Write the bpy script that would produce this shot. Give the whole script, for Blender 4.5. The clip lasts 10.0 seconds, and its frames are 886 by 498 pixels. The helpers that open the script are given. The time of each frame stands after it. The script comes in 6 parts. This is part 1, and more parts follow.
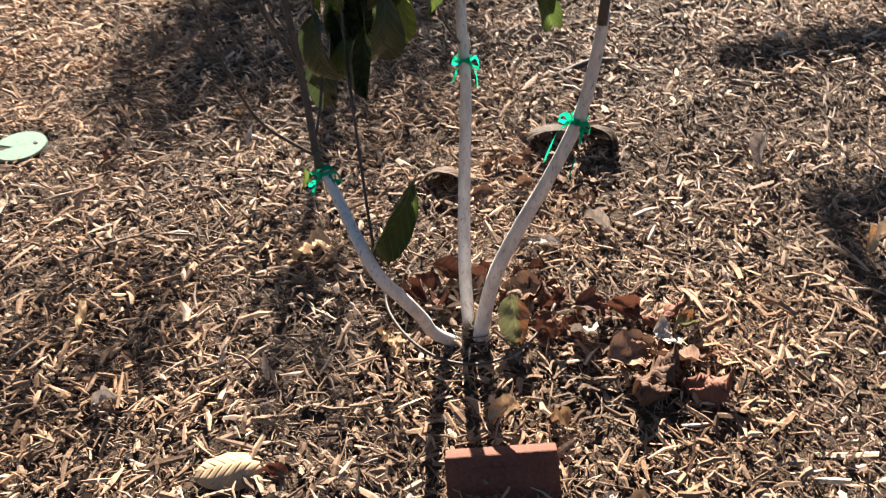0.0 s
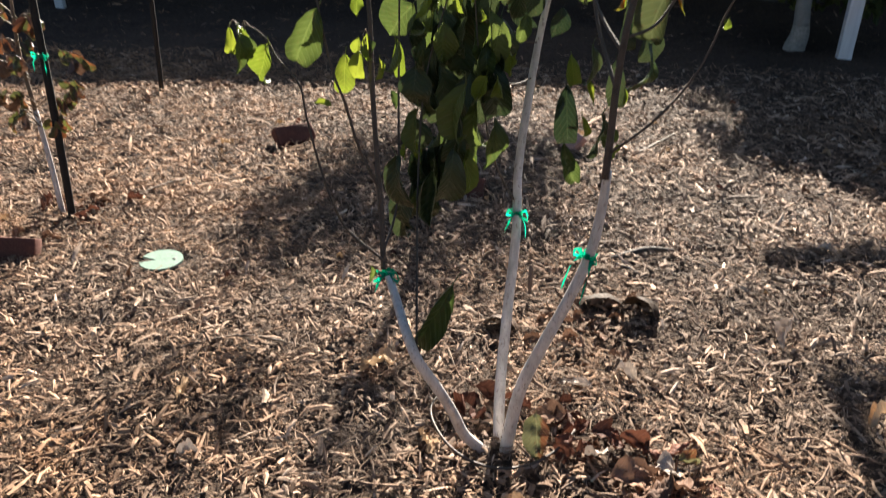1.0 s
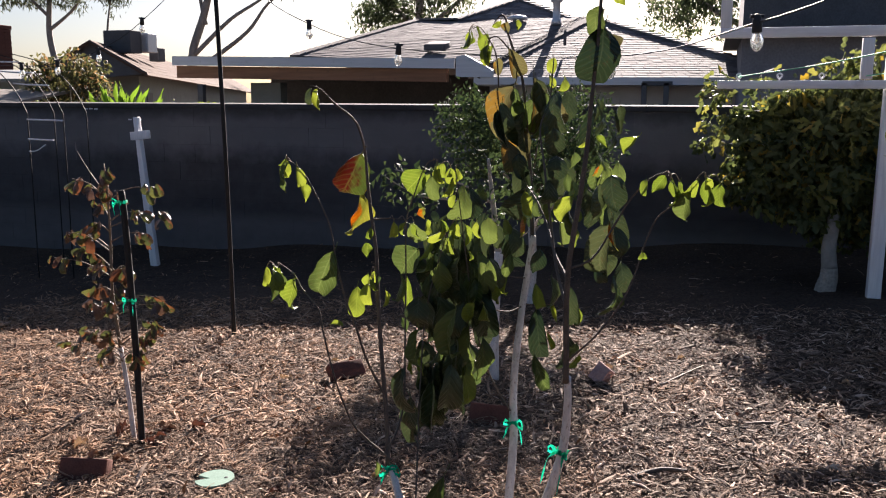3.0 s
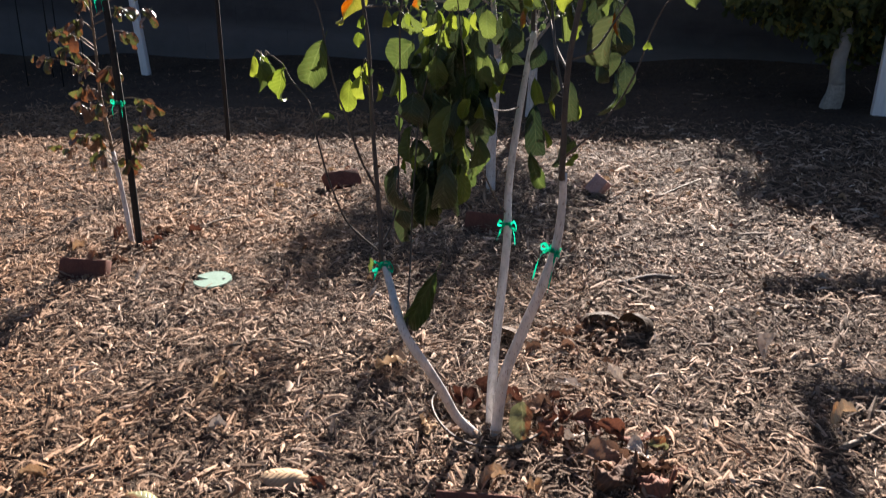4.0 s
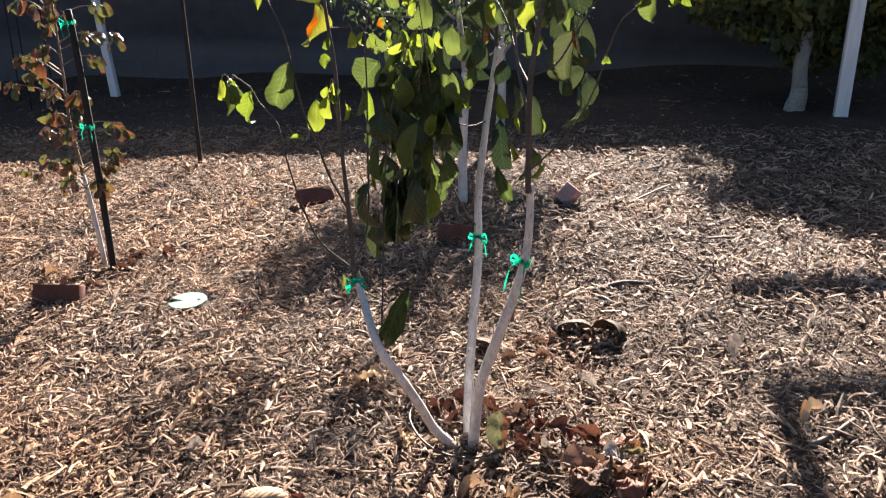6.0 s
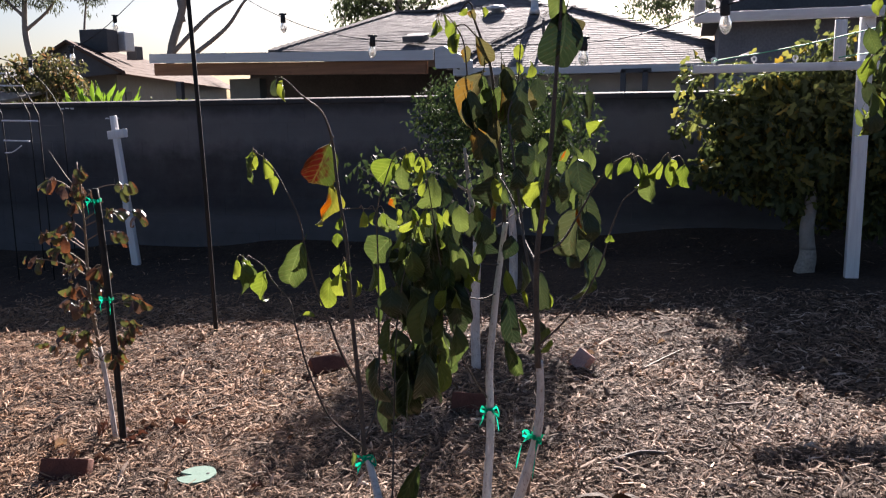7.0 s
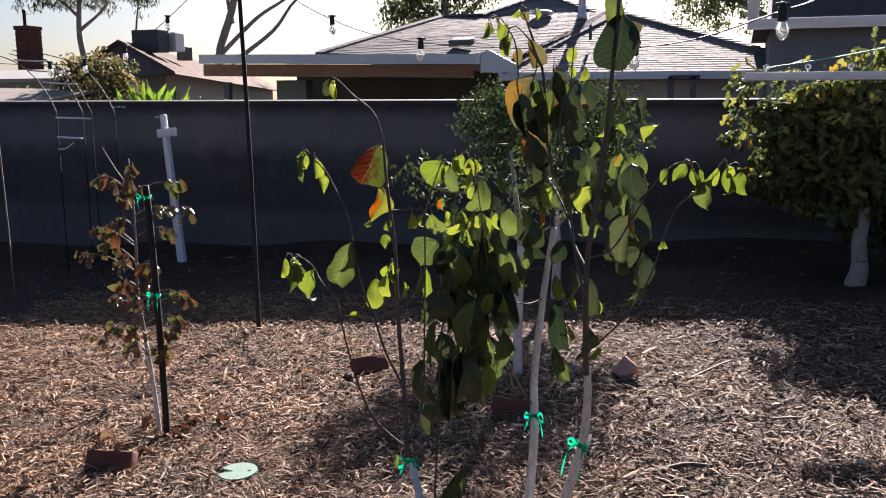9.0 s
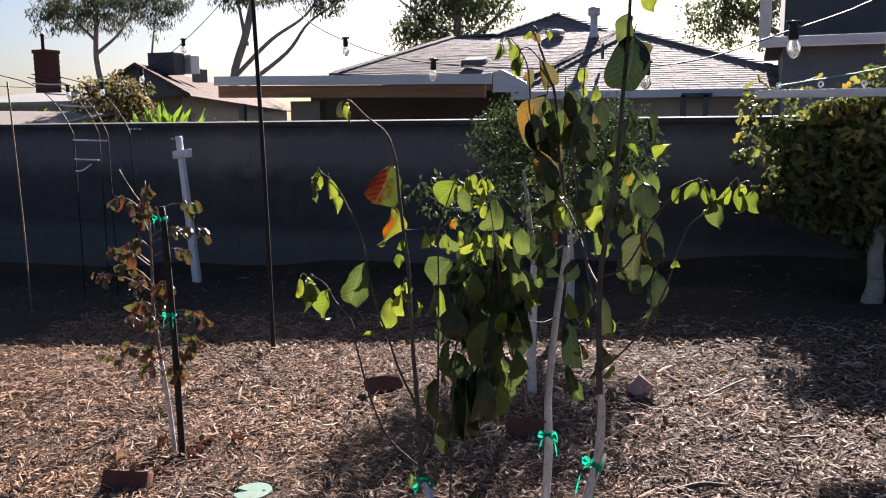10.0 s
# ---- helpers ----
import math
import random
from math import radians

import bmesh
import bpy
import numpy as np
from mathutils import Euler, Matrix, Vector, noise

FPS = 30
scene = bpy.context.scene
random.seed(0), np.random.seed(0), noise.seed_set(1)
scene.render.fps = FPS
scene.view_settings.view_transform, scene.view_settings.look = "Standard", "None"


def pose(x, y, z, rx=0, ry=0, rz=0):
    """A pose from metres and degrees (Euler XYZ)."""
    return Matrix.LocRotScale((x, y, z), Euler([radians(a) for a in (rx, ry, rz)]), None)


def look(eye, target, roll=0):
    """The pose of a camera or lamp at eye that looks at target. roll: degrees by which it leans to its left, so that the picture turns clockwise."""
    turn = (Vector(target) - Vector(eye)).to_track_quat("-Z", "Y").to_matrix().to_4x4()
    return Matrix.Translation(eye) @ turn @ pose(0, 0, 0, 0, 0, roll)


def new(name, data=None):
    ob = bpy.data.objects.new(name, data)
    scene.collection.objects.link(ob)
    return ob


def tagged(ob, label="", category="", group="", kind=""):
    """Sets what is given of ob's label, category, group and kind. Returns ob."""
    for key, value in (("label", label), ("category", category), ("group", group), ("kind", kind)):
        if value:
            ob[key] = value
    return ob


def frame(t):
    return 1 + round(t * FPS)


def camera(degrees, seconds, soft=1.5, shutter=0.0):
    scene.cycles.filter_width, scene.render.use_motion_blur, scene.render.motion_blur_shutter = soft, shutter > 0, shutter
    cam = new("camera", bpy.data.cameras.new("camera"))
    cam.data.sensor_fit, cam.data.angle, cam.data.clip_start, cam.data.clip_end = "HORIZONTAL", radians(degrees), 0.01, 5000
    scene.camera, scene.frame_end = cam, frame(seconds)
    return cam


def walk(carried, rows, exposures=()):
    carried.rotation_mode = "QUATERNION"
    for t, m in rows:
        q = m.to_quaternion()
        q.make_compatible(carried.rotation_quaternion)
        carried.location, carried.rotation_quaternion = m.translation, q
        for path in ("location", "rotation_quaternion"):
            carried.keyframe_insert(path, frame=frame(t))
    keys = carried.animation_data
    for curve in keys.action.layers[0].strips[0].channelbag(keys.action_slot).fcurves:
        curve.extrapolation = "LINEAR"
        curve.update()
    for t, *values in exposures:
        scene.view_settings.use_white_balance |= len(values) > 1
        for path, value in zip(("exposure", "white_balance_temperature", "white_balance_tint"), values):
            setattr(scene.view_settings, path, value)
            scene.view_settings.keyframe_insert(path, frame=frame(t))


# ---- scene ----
cam = camera(54.6, 10.0, soft=1.1, shutter=0.2)
PATH = [
    (0, (0.036, 0.060, 1.310), (-0.038, 1.597, 0.033), -0.26),
    (0.2, (0.089, -0.017, 1.314), (-0.076, 1.573, 0.112), -0.71),
    (0.3, (0.104, -0.069, 1.309), (-0.087, 1.540, 0.136), -0.15),
    (0.5, (0.126, -0.157, 1.298), (-0.103, 1.482, 0.176), 1.31),
    (0.7, (0.154, -0.238, 1.326), (-0.113, 1.433, 0.260), 2.56),
    (0.8, (0.165, -0.271, 1.341), (-0.125, 1.428, 0.327), 2.72),
    (1, (0.211, -0.328, 1.353), (-0.144, 1.435, 0.477), 2.47),
    (1.2, (0.271, -0.386, 1.367), (-0.140, 1.421, 0.615), 2.74),
    (1.3, (0.308, -0.421, 1.364), (-0.128, 1.402, 0.666), 2.94),
    (1.5, (0.381, -0.504, 1.370), (-0.092, 1.344, 0.768), 3.14),
    (1.7, (0.429, -0.584, 1.399), (-0.070, 1.283, 0.882), 2.90),
    (1.8, (0.446, -0.601, 1.401), (-0.069, 1.274, 0.931), 2.52),
    (2, (0.458, -0.647, 1.412), (-0.076, 1.242, 1.031), 1.73),
    (2.2, (0.464, -0.663, 1.413), (-0.085, 1.236, 1.106), 1.10),
    (3.3, (0.485, -0.637, 1.378), (-0.097, 1.240, 1.007), 0.30),
    (3.5, (0.488, -0.628, 1.364), (-0.087, 1.230, 0.899), 0.53),
    (3.8, (0.483, -0.621, 1.342), (-0.069, 1.195, 0.712), 0.88),
    (4, (0.480, -0.616, 1.328), (-0.056, 1.167, 0.598), 1.17),
    (4.2, (0.478, -0.615, 1.323), (-0.038, 1.138, 0.512), 1.46),
    (4.5, (0.474, -0.615, 1.318), (-0.017, 1.111, 0.435), 1.70),
    (4.8, (0.478, -0.619, 1.323), (0.000, 1.098, 0.416), 1.58),
    (5, (0.482, -0.623, 1.326), (0.011, 1.100, 0.426), 1.23),
    (5.2, (0.492, -0.628, 1.319), (0.024, 1.110, 0.448), 0.71),
    (6.3, (0.501, -0.640, 1.362), (-0.007, 1.196, 0.752), -0.38),
    (6.5, (0.502, -0.643, 1.370), (-0.022, 1.213, 0.840), -0.62),
    (6.8, (0.510, -0.644, 1.379), (-0.033, 1.237, 0.972), -0.91),
    (7, (0.516, -0.642, 1.385), (-0.029, 1.251, 1.038), -0.99),
    (7.2, (0.519, -0.640, 1.386), (-0.023, 1.260, 1.075), -0.94),
    (7.5, (0.524, -0.637, 1.386), (-0.015, 1.266, 1.093), -0.89),
    (7.8, (0.520, -0.638, 1.385), (-0.024, 1.264, 1.089), -0.79),
    (8, (0.517, -0.638, 1.384), (-0.039, 1.258, 1.080), -0.70),
    (8.2, (0.510, -0.636, 1.383), (-0.062, 1.254, 1.067), -0.52),
    (8.5, (0.500, -0.633, 1.381), (-0.096, 1.247, 1.048), -0.21),
    (8.8, (0.497, -0.634, 1.380), (-0.123, 1.237, 1.040), -0.13),
    (9, (0.494, -0.635, 1.380), (-0.141, 1.232, 1.043), -0.14),
    (9.2, (0.493, -0.637, 1.381), (-0.154, 1.226, 1.051), -0.14),
    (9.5, (0.492, -0.640, 1.382), (-0.170, 1.221, 1.066), -0.16),
    (9.8, (0.496, -0.644, 1.382), (-0.171, 1.218, 1.081), -0.39),
    (10, (0.499, -0.646, 1.383), (-0.168, 1.217, 1.090), -0.56),
]
walk(cam, [(t, look(eye, target, roll)) for t, eye, target, roll in PATH],
     [(0.0, 2.57, 6750, 10), (0.9, 2.47, 6650, 9), (1.55, 2.76, 6450, 13), (2.2, 2.24, 6400, 17), (3.3, 2.28, 6380, 18), (4.2, 2.3, 6380, 13), (5.2, 2.36, 6360, 11),
      (6.3, 2.94, 6600, 15), (6.8, 2.32, 6300, 18), (7.2, 2.2, 6230, 19), (10.0, 2.25, 6230, 19)])


# ---- light ----
TO_SUN = Vector((-0.08, 1.0, 0.458)).normalized()
sun_data = bpy.data.lights.new("sun", "SUN")
sun_data.energy, sun_data.angle, sun_data.color = 5.0, radians(0.55), (1.0, 0.91, 0.8)
sun = new("sun", sun_data)
sun.matrix_world = look(TO_SUN * 30, (0, 0, 0))
world = bpy.data.worlds.new("sky")
scene.world = world
world.use_nodes = True
wn = world.node_tree
wn.nodes.clear()
sky_tex = wn.nodes.new("ShaderNodeTexSky")
sky_tex.sky_type, sky_tex.sun_disc = "NISHITA", False
sky_tex.sun_elevation = math.asin(TO_SUN.z)
sky_tex.sun_rotation = math.atan2(TO_SUN.x, TO_SUN.y)
sky_tex.dust_density = 1.8
sky_tex.ozone_density = 3.5
sky_bg = wn.nodes.new("ShaderNodeBackground")
sky_bg.inputs["Strength"].default_value = 0.024
sky_out = wn.nodes.new("ShaderNodeOutputWorld")
wn.links.new(sky_tex.outputs[0], sky_bg.inputs["Color"])
wn.links.new(sky_bg.outputs[0], sky_out.inputs["Surface"])


# ---- materials ----
class Mat:
    """A small builder for node materials."""

    def __init__(self, name, rough=0.8, metal=0.0, spec=0.5):
        self.m = bpy.data.materials.new(name)
        self.m.use_nodes = True
        self.t = self.m.node_tree
        self.b = self.t.nodes["Principled BSDF"]
        self.b.inputs["Roughness"].default_value = rough
        self.b.inputs["Metallic"].default_value = metal
        self.b.inputs["Specular IOR Level"].default_value = spec
        self.o = self.t.nodes["Material Output"]

    def node(self, kind, **values):
        n = self.t.nodes.new("ShaderNode" + kind)
        for k, v in values.items():
            n.inputs[k.replace("_", " ")].default_value = v
        return n

    def link(self, a, b):
        self.t.links.new(a, b)

    def coords(self, space="Object", scale=(1, 1, 1)):
        tc, mp = self.node("TexCoord"), self.node("Mapping")
        mp.inputs["Scale"].default_value = scale
        self.link(tc.outputs[space], mp.inputs["Vector"])
        return mp.outputs[0]

    def noise(self, vec, scale, detail=4.0, rough=0.6):
        n = self.node("TexNoise", Scale=scale, Detail=detail, Roughness=rough)
        self.link(vec, n.inputs["Vector"])
        return n.outputs["Fac"]

    def ramp(self, fac, *stops):
        r = self.node("ValToRGB")
        e = r.color_ramp.elements
        while len(e) < len(stops):
            e.new(0.5)
        for el, (pos, col) in zip(e, stops):
            el.position, el.color = pos, (*col, 1.0)
        self.link(fac, r.inputs["Fac"])
        return r.outputs["Color"]

    def mix(self, fac, a, b, mode="MIX"):
        n = self.t.nodes.new("ShaderNodeMix")
        n.data_type, n.blend_type = "RGBA", mode
        for sock, v in ((n.inputs[0], fac), (n.inputs[6], a), (n.inputs[7], b)):
            if hasattr(v, "is_linked"):
                self.link(v, sock)
            elif isinstance(v, tuple):
                sock.default_value = (*v, 1.0)
            else:
                sock.default_value = v
        return n.outputs[2]

    def math(self, op, a, b=0.0):
        n = self.t.nodes.new("ShaderNodeMath")
        n.operation = op
        for sock, v in zip(n.inputs, (a, b)):
            if hasattr(v, "is_linked"):
                self.link(v, sock)
            else:
                sock.default_value = v
        return n.outputs[0]

    def color(self, c):
        if hasattr(c, "is_linked"):
            self.link(c, self.b.inputs["Base Color"])
        else:
            self.b.inputs["Base Color"].default_value = (*c, 1.0)
        return self

    def rough(self, r):
        self.link(r, self.b.inputs["Roughness"])
        return self

    def bump(self, height, strength=0.4, distance=0.01):
        n = self.node("Bump", Strength=strength, Distance=distance)
        self.link(height, n.inputs["Height"])
        self.link(n.outputs[0], self.b.inputs["Normal"])
        return self


def island_random(mat):
    return mat.node("NewGeometry").outputs["Random Per Island"]


def object_random(mat):
    return mat.node("ObjectInfo").outputs["Random"]


def speckled(name, a, b, scale, rough=0.8, fine=0.0, bump=0.3, dist=0.004, spec=0.4, metal=0.0):
    """Two tones blended by coarse noise, with finer grain and relief."""
    m = Mat(name, rough, metal, spec)
    v = m.coords()
    coarse = m.noise(v, scale, 5)
    grain = m.noise(v, fine or scale * 9, 4)
    c = m.ramp(coarse, (0.3, a), (0.7, b))
    c = m.mix(0.35, c, m.ramp(grain, (0.3, tuple(x * 0.55 for x in a)), (0.7, tuple(min(1, x * 1.3) for x in b))))
    m.color(c).bump(grain, bump, dist)
    return m.m


def chip_material():
    m = Mat("mulch_chips", 0.8, spec=0.22)
    v = m.coords()
    r = island_random(m)
    c = m.ramp(r, (0.0, (0.02, 0.0125, 0.009)), (0.26, (0.075, 0.043, 0.028)), (0.5, (0.215, 0.132, 0.086)), (0.75, (0.39, 0.255, 0.172)),
               (0.93, (0.56, 0.405, 0.295)), (1.0, (0.76, 0.61, 0.48)))
    side = m.node("SeparateXYZ")
    m.link(v, side.inputs[0])
    patch = m.math("ADD", m.noise(v, 0.8, 3), m.math("MULTIPLY", side.outputs[0], -0.07))
    c = m.mix(m.ramp(patch, (0.42, (0, 0, 0)), (0.62, (1, 1, 1))), c, m.mix(0.5, c, (0.42, 0.21, 0.09)))
    # random darker mottling, a hand's breadth across
    mottle = m.noise(v, 5.5, 6, 0.7)
    c = m.mix(m.ramp(mottle, (0.4, (0.85, 0.85, 0.85)), (0.56, (0, 0, 0))), c, m.mix(0.8, c, (0.045, 0.028, 0.019)))
    grain = m.noise(v, 160, 3)
    c = m.mix(0.22, c, m.ramp(grain, (0.3, (0.05, 0.03, 0.02)), (0.7, (0.42, 0.3, 0.21))))
    m.color(c).bump(grain, 0.4, 0.002)
    return m.m


def soil_material():
    m = Mat("mulch_bed", 0.95, spec=0.2)
    v = m.coords()
    fine = m.noise(v, 55, 6, 0.7)
    chips = m.node("TexVoronoi", Scale=42.0)
    mp = m.coords(scale=(1, 1, 0.2))
    m.link(mp, chips.inputs["Vector"])
    c = m.ramp(fine, (0.3, (0.014, 0.009, 0.006)), (0.52, (0.04, 0.025, 0.017)), (0.78, (0.12, 0.08, 0.054)))
    c = m.mix(0.5, c, m.ramp(chips.outputs["Distance"], (0.1, (0.13, 0.085, 0.056)), (0.6, (0.016, 0.012, 0.009))))
    patch = m.noise(v, 0.6, 4)
    c = m.mix(0.3, c, m.ramp(patch, (0.35, (0.05, 0.032, 0.022)), (0.7, (0.18, 0.118, 0.078))))
    m.color(c).bump(fine, 0.9, 0.02)
    return m.m


def leaf_material(name, low, high, blotch=None, spots=0.0, rough=0.42, glow=1.0, share=0.45, turn=0.62, flip=-1, gloss=0.28):
    """A thin leaf: gloss on top, light passing through, veins by the leaf's own axes."""
    m = Mat(name, rough, spec=gloss if rough < 0.6 else 0.12)
    v = m.coords()
    sep = m.node("SeparateXYZ")
    m.link(v, sep.inputs[0])
    ax = m.math("ABSOLUTE", sep.outputs[0])
    rib = m.math("SUBTRACT", m.math("MULTIPLY", sep.outputs[1], 24.0), m.math("MULTIPLY", ax, 15.0))
    vein = m.math("POWER", m.math("ABSOLUTE", m.math("SINE", rib)), 14.0)
    mid = m.math("LESS_THAN", ax, 0.018)
    vein = m.math("MAXIMUM", m.math("MULTIPLY", vein, 0.45), m.math("MULTIPLY", mid, 0.9))
    rnd = object_random(m)
    n = m.noise(v, 2.2, 5)
    shade = m.math("ADD", m.math("MULTIPLY", rnd, 0.55), m.math("MULTIPLY", n, 0.45))
    c = m.ramp(shade, (0.25, low), (0.75, high))
    if blotch:
        side = m.math("ADD", m.math("MULTIPLY", sep.outputs[0], flip * 0.9), m.math("MULTIPLY", n, 1.5))
        c = m.mix(m.ramp(side, (turn, (0, 0, 0)), (turn + 0.2, (1, 1, 1))), c, blotch)
    if spots:
        dots = m.noise(v, 9.0, 3)
        c = m.mix(m.math("MULTIPLY", m.ramp(dots, (0.6, (0, 0, 0)), (0.7, (1, 1, 1))), spots), c, (0.07, 0.035, 0.018))
    c = m.mix(m.math("MULTIPLY", vein, 0.24), c, tuple(min(1.0, x * 1.7 + 0.02) for x in high))
    m.color(c).bump(m.math("SUBTRACT", 1.0, vein), 0.35, 0.03)
    tr = m.node("BsdfTranslucent")
    hsv = m.node("HueSaturation", Saturation=1.05, Value=1.9 * glow)
    m.link(c, hsv.inputs["Color"])
    m.link(hsv.outputs[0], tr.inputs["Color"])
    mx = m.node("MixShader")
    mx.inputs[0].default_value = share
    m.link(m.b.outputs[0], mx.inputs[1])
    m.link(tr.outputs[0], mx.inputs[2])
    m.link(mx.outputs[0], m.o.inputs["Surface"])
    return m.m


def foliage_material(name, stops, glow=1.8, share=0.4, rough=0.62):
    """Many small leaves in one mesh, each with its own tone."""
    m = Mat(name, rough, spec=0.25)
    r = island_random(m)
    c = m.ramp(r, *stops)
    m.color(c)
    tr = m.node("BsdfTranslucent")
    hsv = m.node("HueSaturation", Saturation=1.1, Value=glow)
    m.link(c, hsv.inputs["Color"])
    m.link(hsv.outputs[0], tr.inputs["Color"])
    mx = m.node("MixShader")
    mx.inputs[0].default_value = share
    m.link(m.b.outputs[0], mx.inputs[1])
    m.link(tr.outputs[0], mx.inputs[2])
    m.link(mx.outputs[0], m.o.inputs["Surface"])
    return m.m


def block_material():
    m = Mat("wall_blocks", 0.92, spec=0.25)
    v = m.coords("Object")
    tc = m.node("TexCoord")
    geo = m.node("NewGeometry")
    flat = m.node("Mapping")
    flat.inputs["Scale"].default_value = (0.45, 1.0, 2.2)
    m.link(geo.outputs["Position"], flat.inputs["Vector"])
    wide = m.noise(flat.outputs[0], 1.3, 5)
    mid = m.noise(geo.outputs["Position"], 4.5, 5, 0.65)
    pits = m.noise(geo.outputs["Position"], 95, 4)
    c = m.ramp(wide, (0.35, (0.028, 0.027, 0.028)), (0.68, (0.105, 0.1, 0.102)))
    c = m.mix(0.4, c, m.ramp(mid, (0.34, (0.02, 0.019, 0.02)), (0.66, (0.12, 0.115, 0.118))))
    c = m.mix(0.05, c, m.ramp(object_random(m), (0.0, (0.08, 0.074, 0.072)), (1.0, (0.16, 0.15, 0.148))))
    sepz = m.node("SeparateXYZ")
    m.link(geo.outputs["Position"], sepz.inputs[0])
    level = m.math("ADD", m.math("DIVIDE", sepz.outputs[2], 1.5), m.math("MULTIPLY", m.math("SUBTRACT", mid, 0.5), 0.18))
    # tone bands by height: pale foot, dark lower half, pale upper band, dark top
    height_tone = m.ramp(level, (0.08, (0.1, 0.094, 0.095)), (0.16, (0.04, 0.038, 0.04)), (0.5, (0.055, 0.052, 0.054)), (0.66, (0.185, 0.176, 0.177)), (0.8, (0.17, 0.162, 0.162)), (0.88, (0.045, 0.042, 0.042)))
    c = m.mix(0.6, c, height_tone)
    m.color(c).bump(pits, 0.5, 0.006)
    return m.m


def shingle_material(name, a, b, gloss=0.2):
    m = Mat(name, 0.85, spec=gloss)
    r = object_random(m)
    isl = island_random(m)
    v = m.coords()
    c = m.ramp(m.math("FRACT", m.math("ADD", isl, r)), (0.0, a), (1.0, b))
    grit = m.noise(v, 30, 4)
    c = m.mix(0.3, c, m.ramp(grit, (0.3, tuple(x * 0.6 for x in a)), (0.7, tuple(x * 1.25 for x in b))))
    m.color(c).bump(grit, 0.15, 0.002)
    return m.m


def paint_wood(name, a, b, rough=0.55, grain=(22, 22, 2.2)):
    m = Mat(name, rough, spec=0.4)
    v = m.coords(scale=grain)
    g = m.noise(v, 2.2, 5)
    w = m.noise(m.coords(), 6, 4)
    c = m.ramp(g, (0.3, a), (0.7, b))
    c = m.mix(m.ramp(w, (0.62, (0, 0, 0)), (0.75, (0.6, 0.6, 0.6))), c, tuple(x * 0.55 for x in a))
    m.color(c).bump(g, 0.25, 0.003)
    return m.m


def brick_material():
    m = Mat("red_brick", 0.88, spec=0.25)
    v = m.coords()
    n = m.noise(v, 18, 5)
    p = m.noise(v, 150, 4)
    c = m.ramp(n, (0.3, (0.085, 0.03, 0.021)), (0.7, (0.15, 0.058, 0.04)))
    c = m.mix(0.3, c, m.ramp(p, (0.35, (0.05, 0.02, 0.015)), (0.7, (0.18, 0.085, 0.06))))
    m.color(c).bump(p, 0.6, 0.003)
    return m.m


def painted_bark():
    m = Mat("whitewashed_bark", 0.75, spec=0.3)
    v = m.coords(scale=(1, 1, 0.35))
    n = m.noise(v, 40, 5)
    f = m.noise(v, 190, 4)
    c = m.ramp(n, (0.32, (0.4, 0.37, 0.345)), (0.6, (0.58, 0.545, 0.52)))
    c = m.mix(m.ramp(f, (0.56, (0, 0, 0)), (0.7, (1, 1, 1))), c, (0.25, 0.205, 0.175))
    m.color(c).bump(n, 0.4, 0.004)
    return m.m


def clear_glass():
    m = Mat("bulb_glass", 0.2, spec=0.5)
    m.color((0.97, 0.98, 0.97))
    m.b.inputs["Transmission Weight"].default_value = 0.8
    m.b.inputs["IOR"].default_value = 1.12
    return m.m


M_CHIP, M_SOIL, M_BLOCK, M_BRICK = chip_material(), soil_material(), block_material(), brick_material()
M_PINKBRICK = speckled("pale_pink_brick", (0.3, 0.17, 0.145), (0.43, 0.27, 0.235), 22, 0.9, bump=0.4)
M_PAINTED = painted_bark()
M_BARK = speckled("young_bark", (0.04, 0.03, 0.024), (0.105, 0.08, 0.062), 35, 0.8, bump=0.5)
M_TWIG = speckled("twig_bark", (0.09, 0.062, 0.042), (0.2, 0.145, 0.1), 60, 0.7)
M_GREYBARK = speckled("grey_bark", (0.2, 0.175, 0.15), (0.36, 0.33, 0.29), 6, 0.85, bump=0.5, dist=0.02)
M_GUMBARK = speckled("gum_bark", (0.16, 0.148, 0.13), (0.34, 0.31, 0.28), 1.2, 0.9, bump=0.4, dist=0.02)
M_LEAF = [
    leaf_material("leaf_green", (0.03, 0.046, 0.013), (0.07, 0.092, 0.023), spots=0.35, share=0.26),
    leaf_material("leaf_lime", (0.07, 0.1, 0.014), (0.145, 0.17, 0.024), spots=0.35, share=0.34, glow=0.85),
    # olive leaf, taken near black so the colour holds shade inside the crown
    leaf_material("leaf_olive_shaded", (0.014, 0.025, 0.011), (0.042, 0.056, 0.022), spots=0.4, glow=0.9, share=0.13, rough=0.36),
    leaf_material("leaf_turning", (0.09, 0.115, 0.02), (0.2, 0.19, 0.028), blotch=(0.3, 0.08, 0.012), spots=0.5, share=0.2, turn=0.8, flip=1),
    leaf_material("leaf_red_green", (0.085, 0.12, 0.022), (0.13, 0.16, 0.03), blotch=(0.075, 0.009, 0.006), spots=0.8, share=0.07, turn=0.6, flip=1),
    leaf_material("leaf_dark_with_yellow_rim", (0.026, 0.034, 0.015), (0.052, 0.06, 0.023), blotch=(0.22, 0.12, 0.014), spots=0.5, share=0.2, turn=1.0, flip=1),
    leaf_material("leaf_brown_olive", (0.042, 0.039, 0.016), (0.086, 0.076, 0.029), blotch=(0.12, 0.07, 0.016), spots=0.5, share=0.24, turn=0.95, flip=1),
]
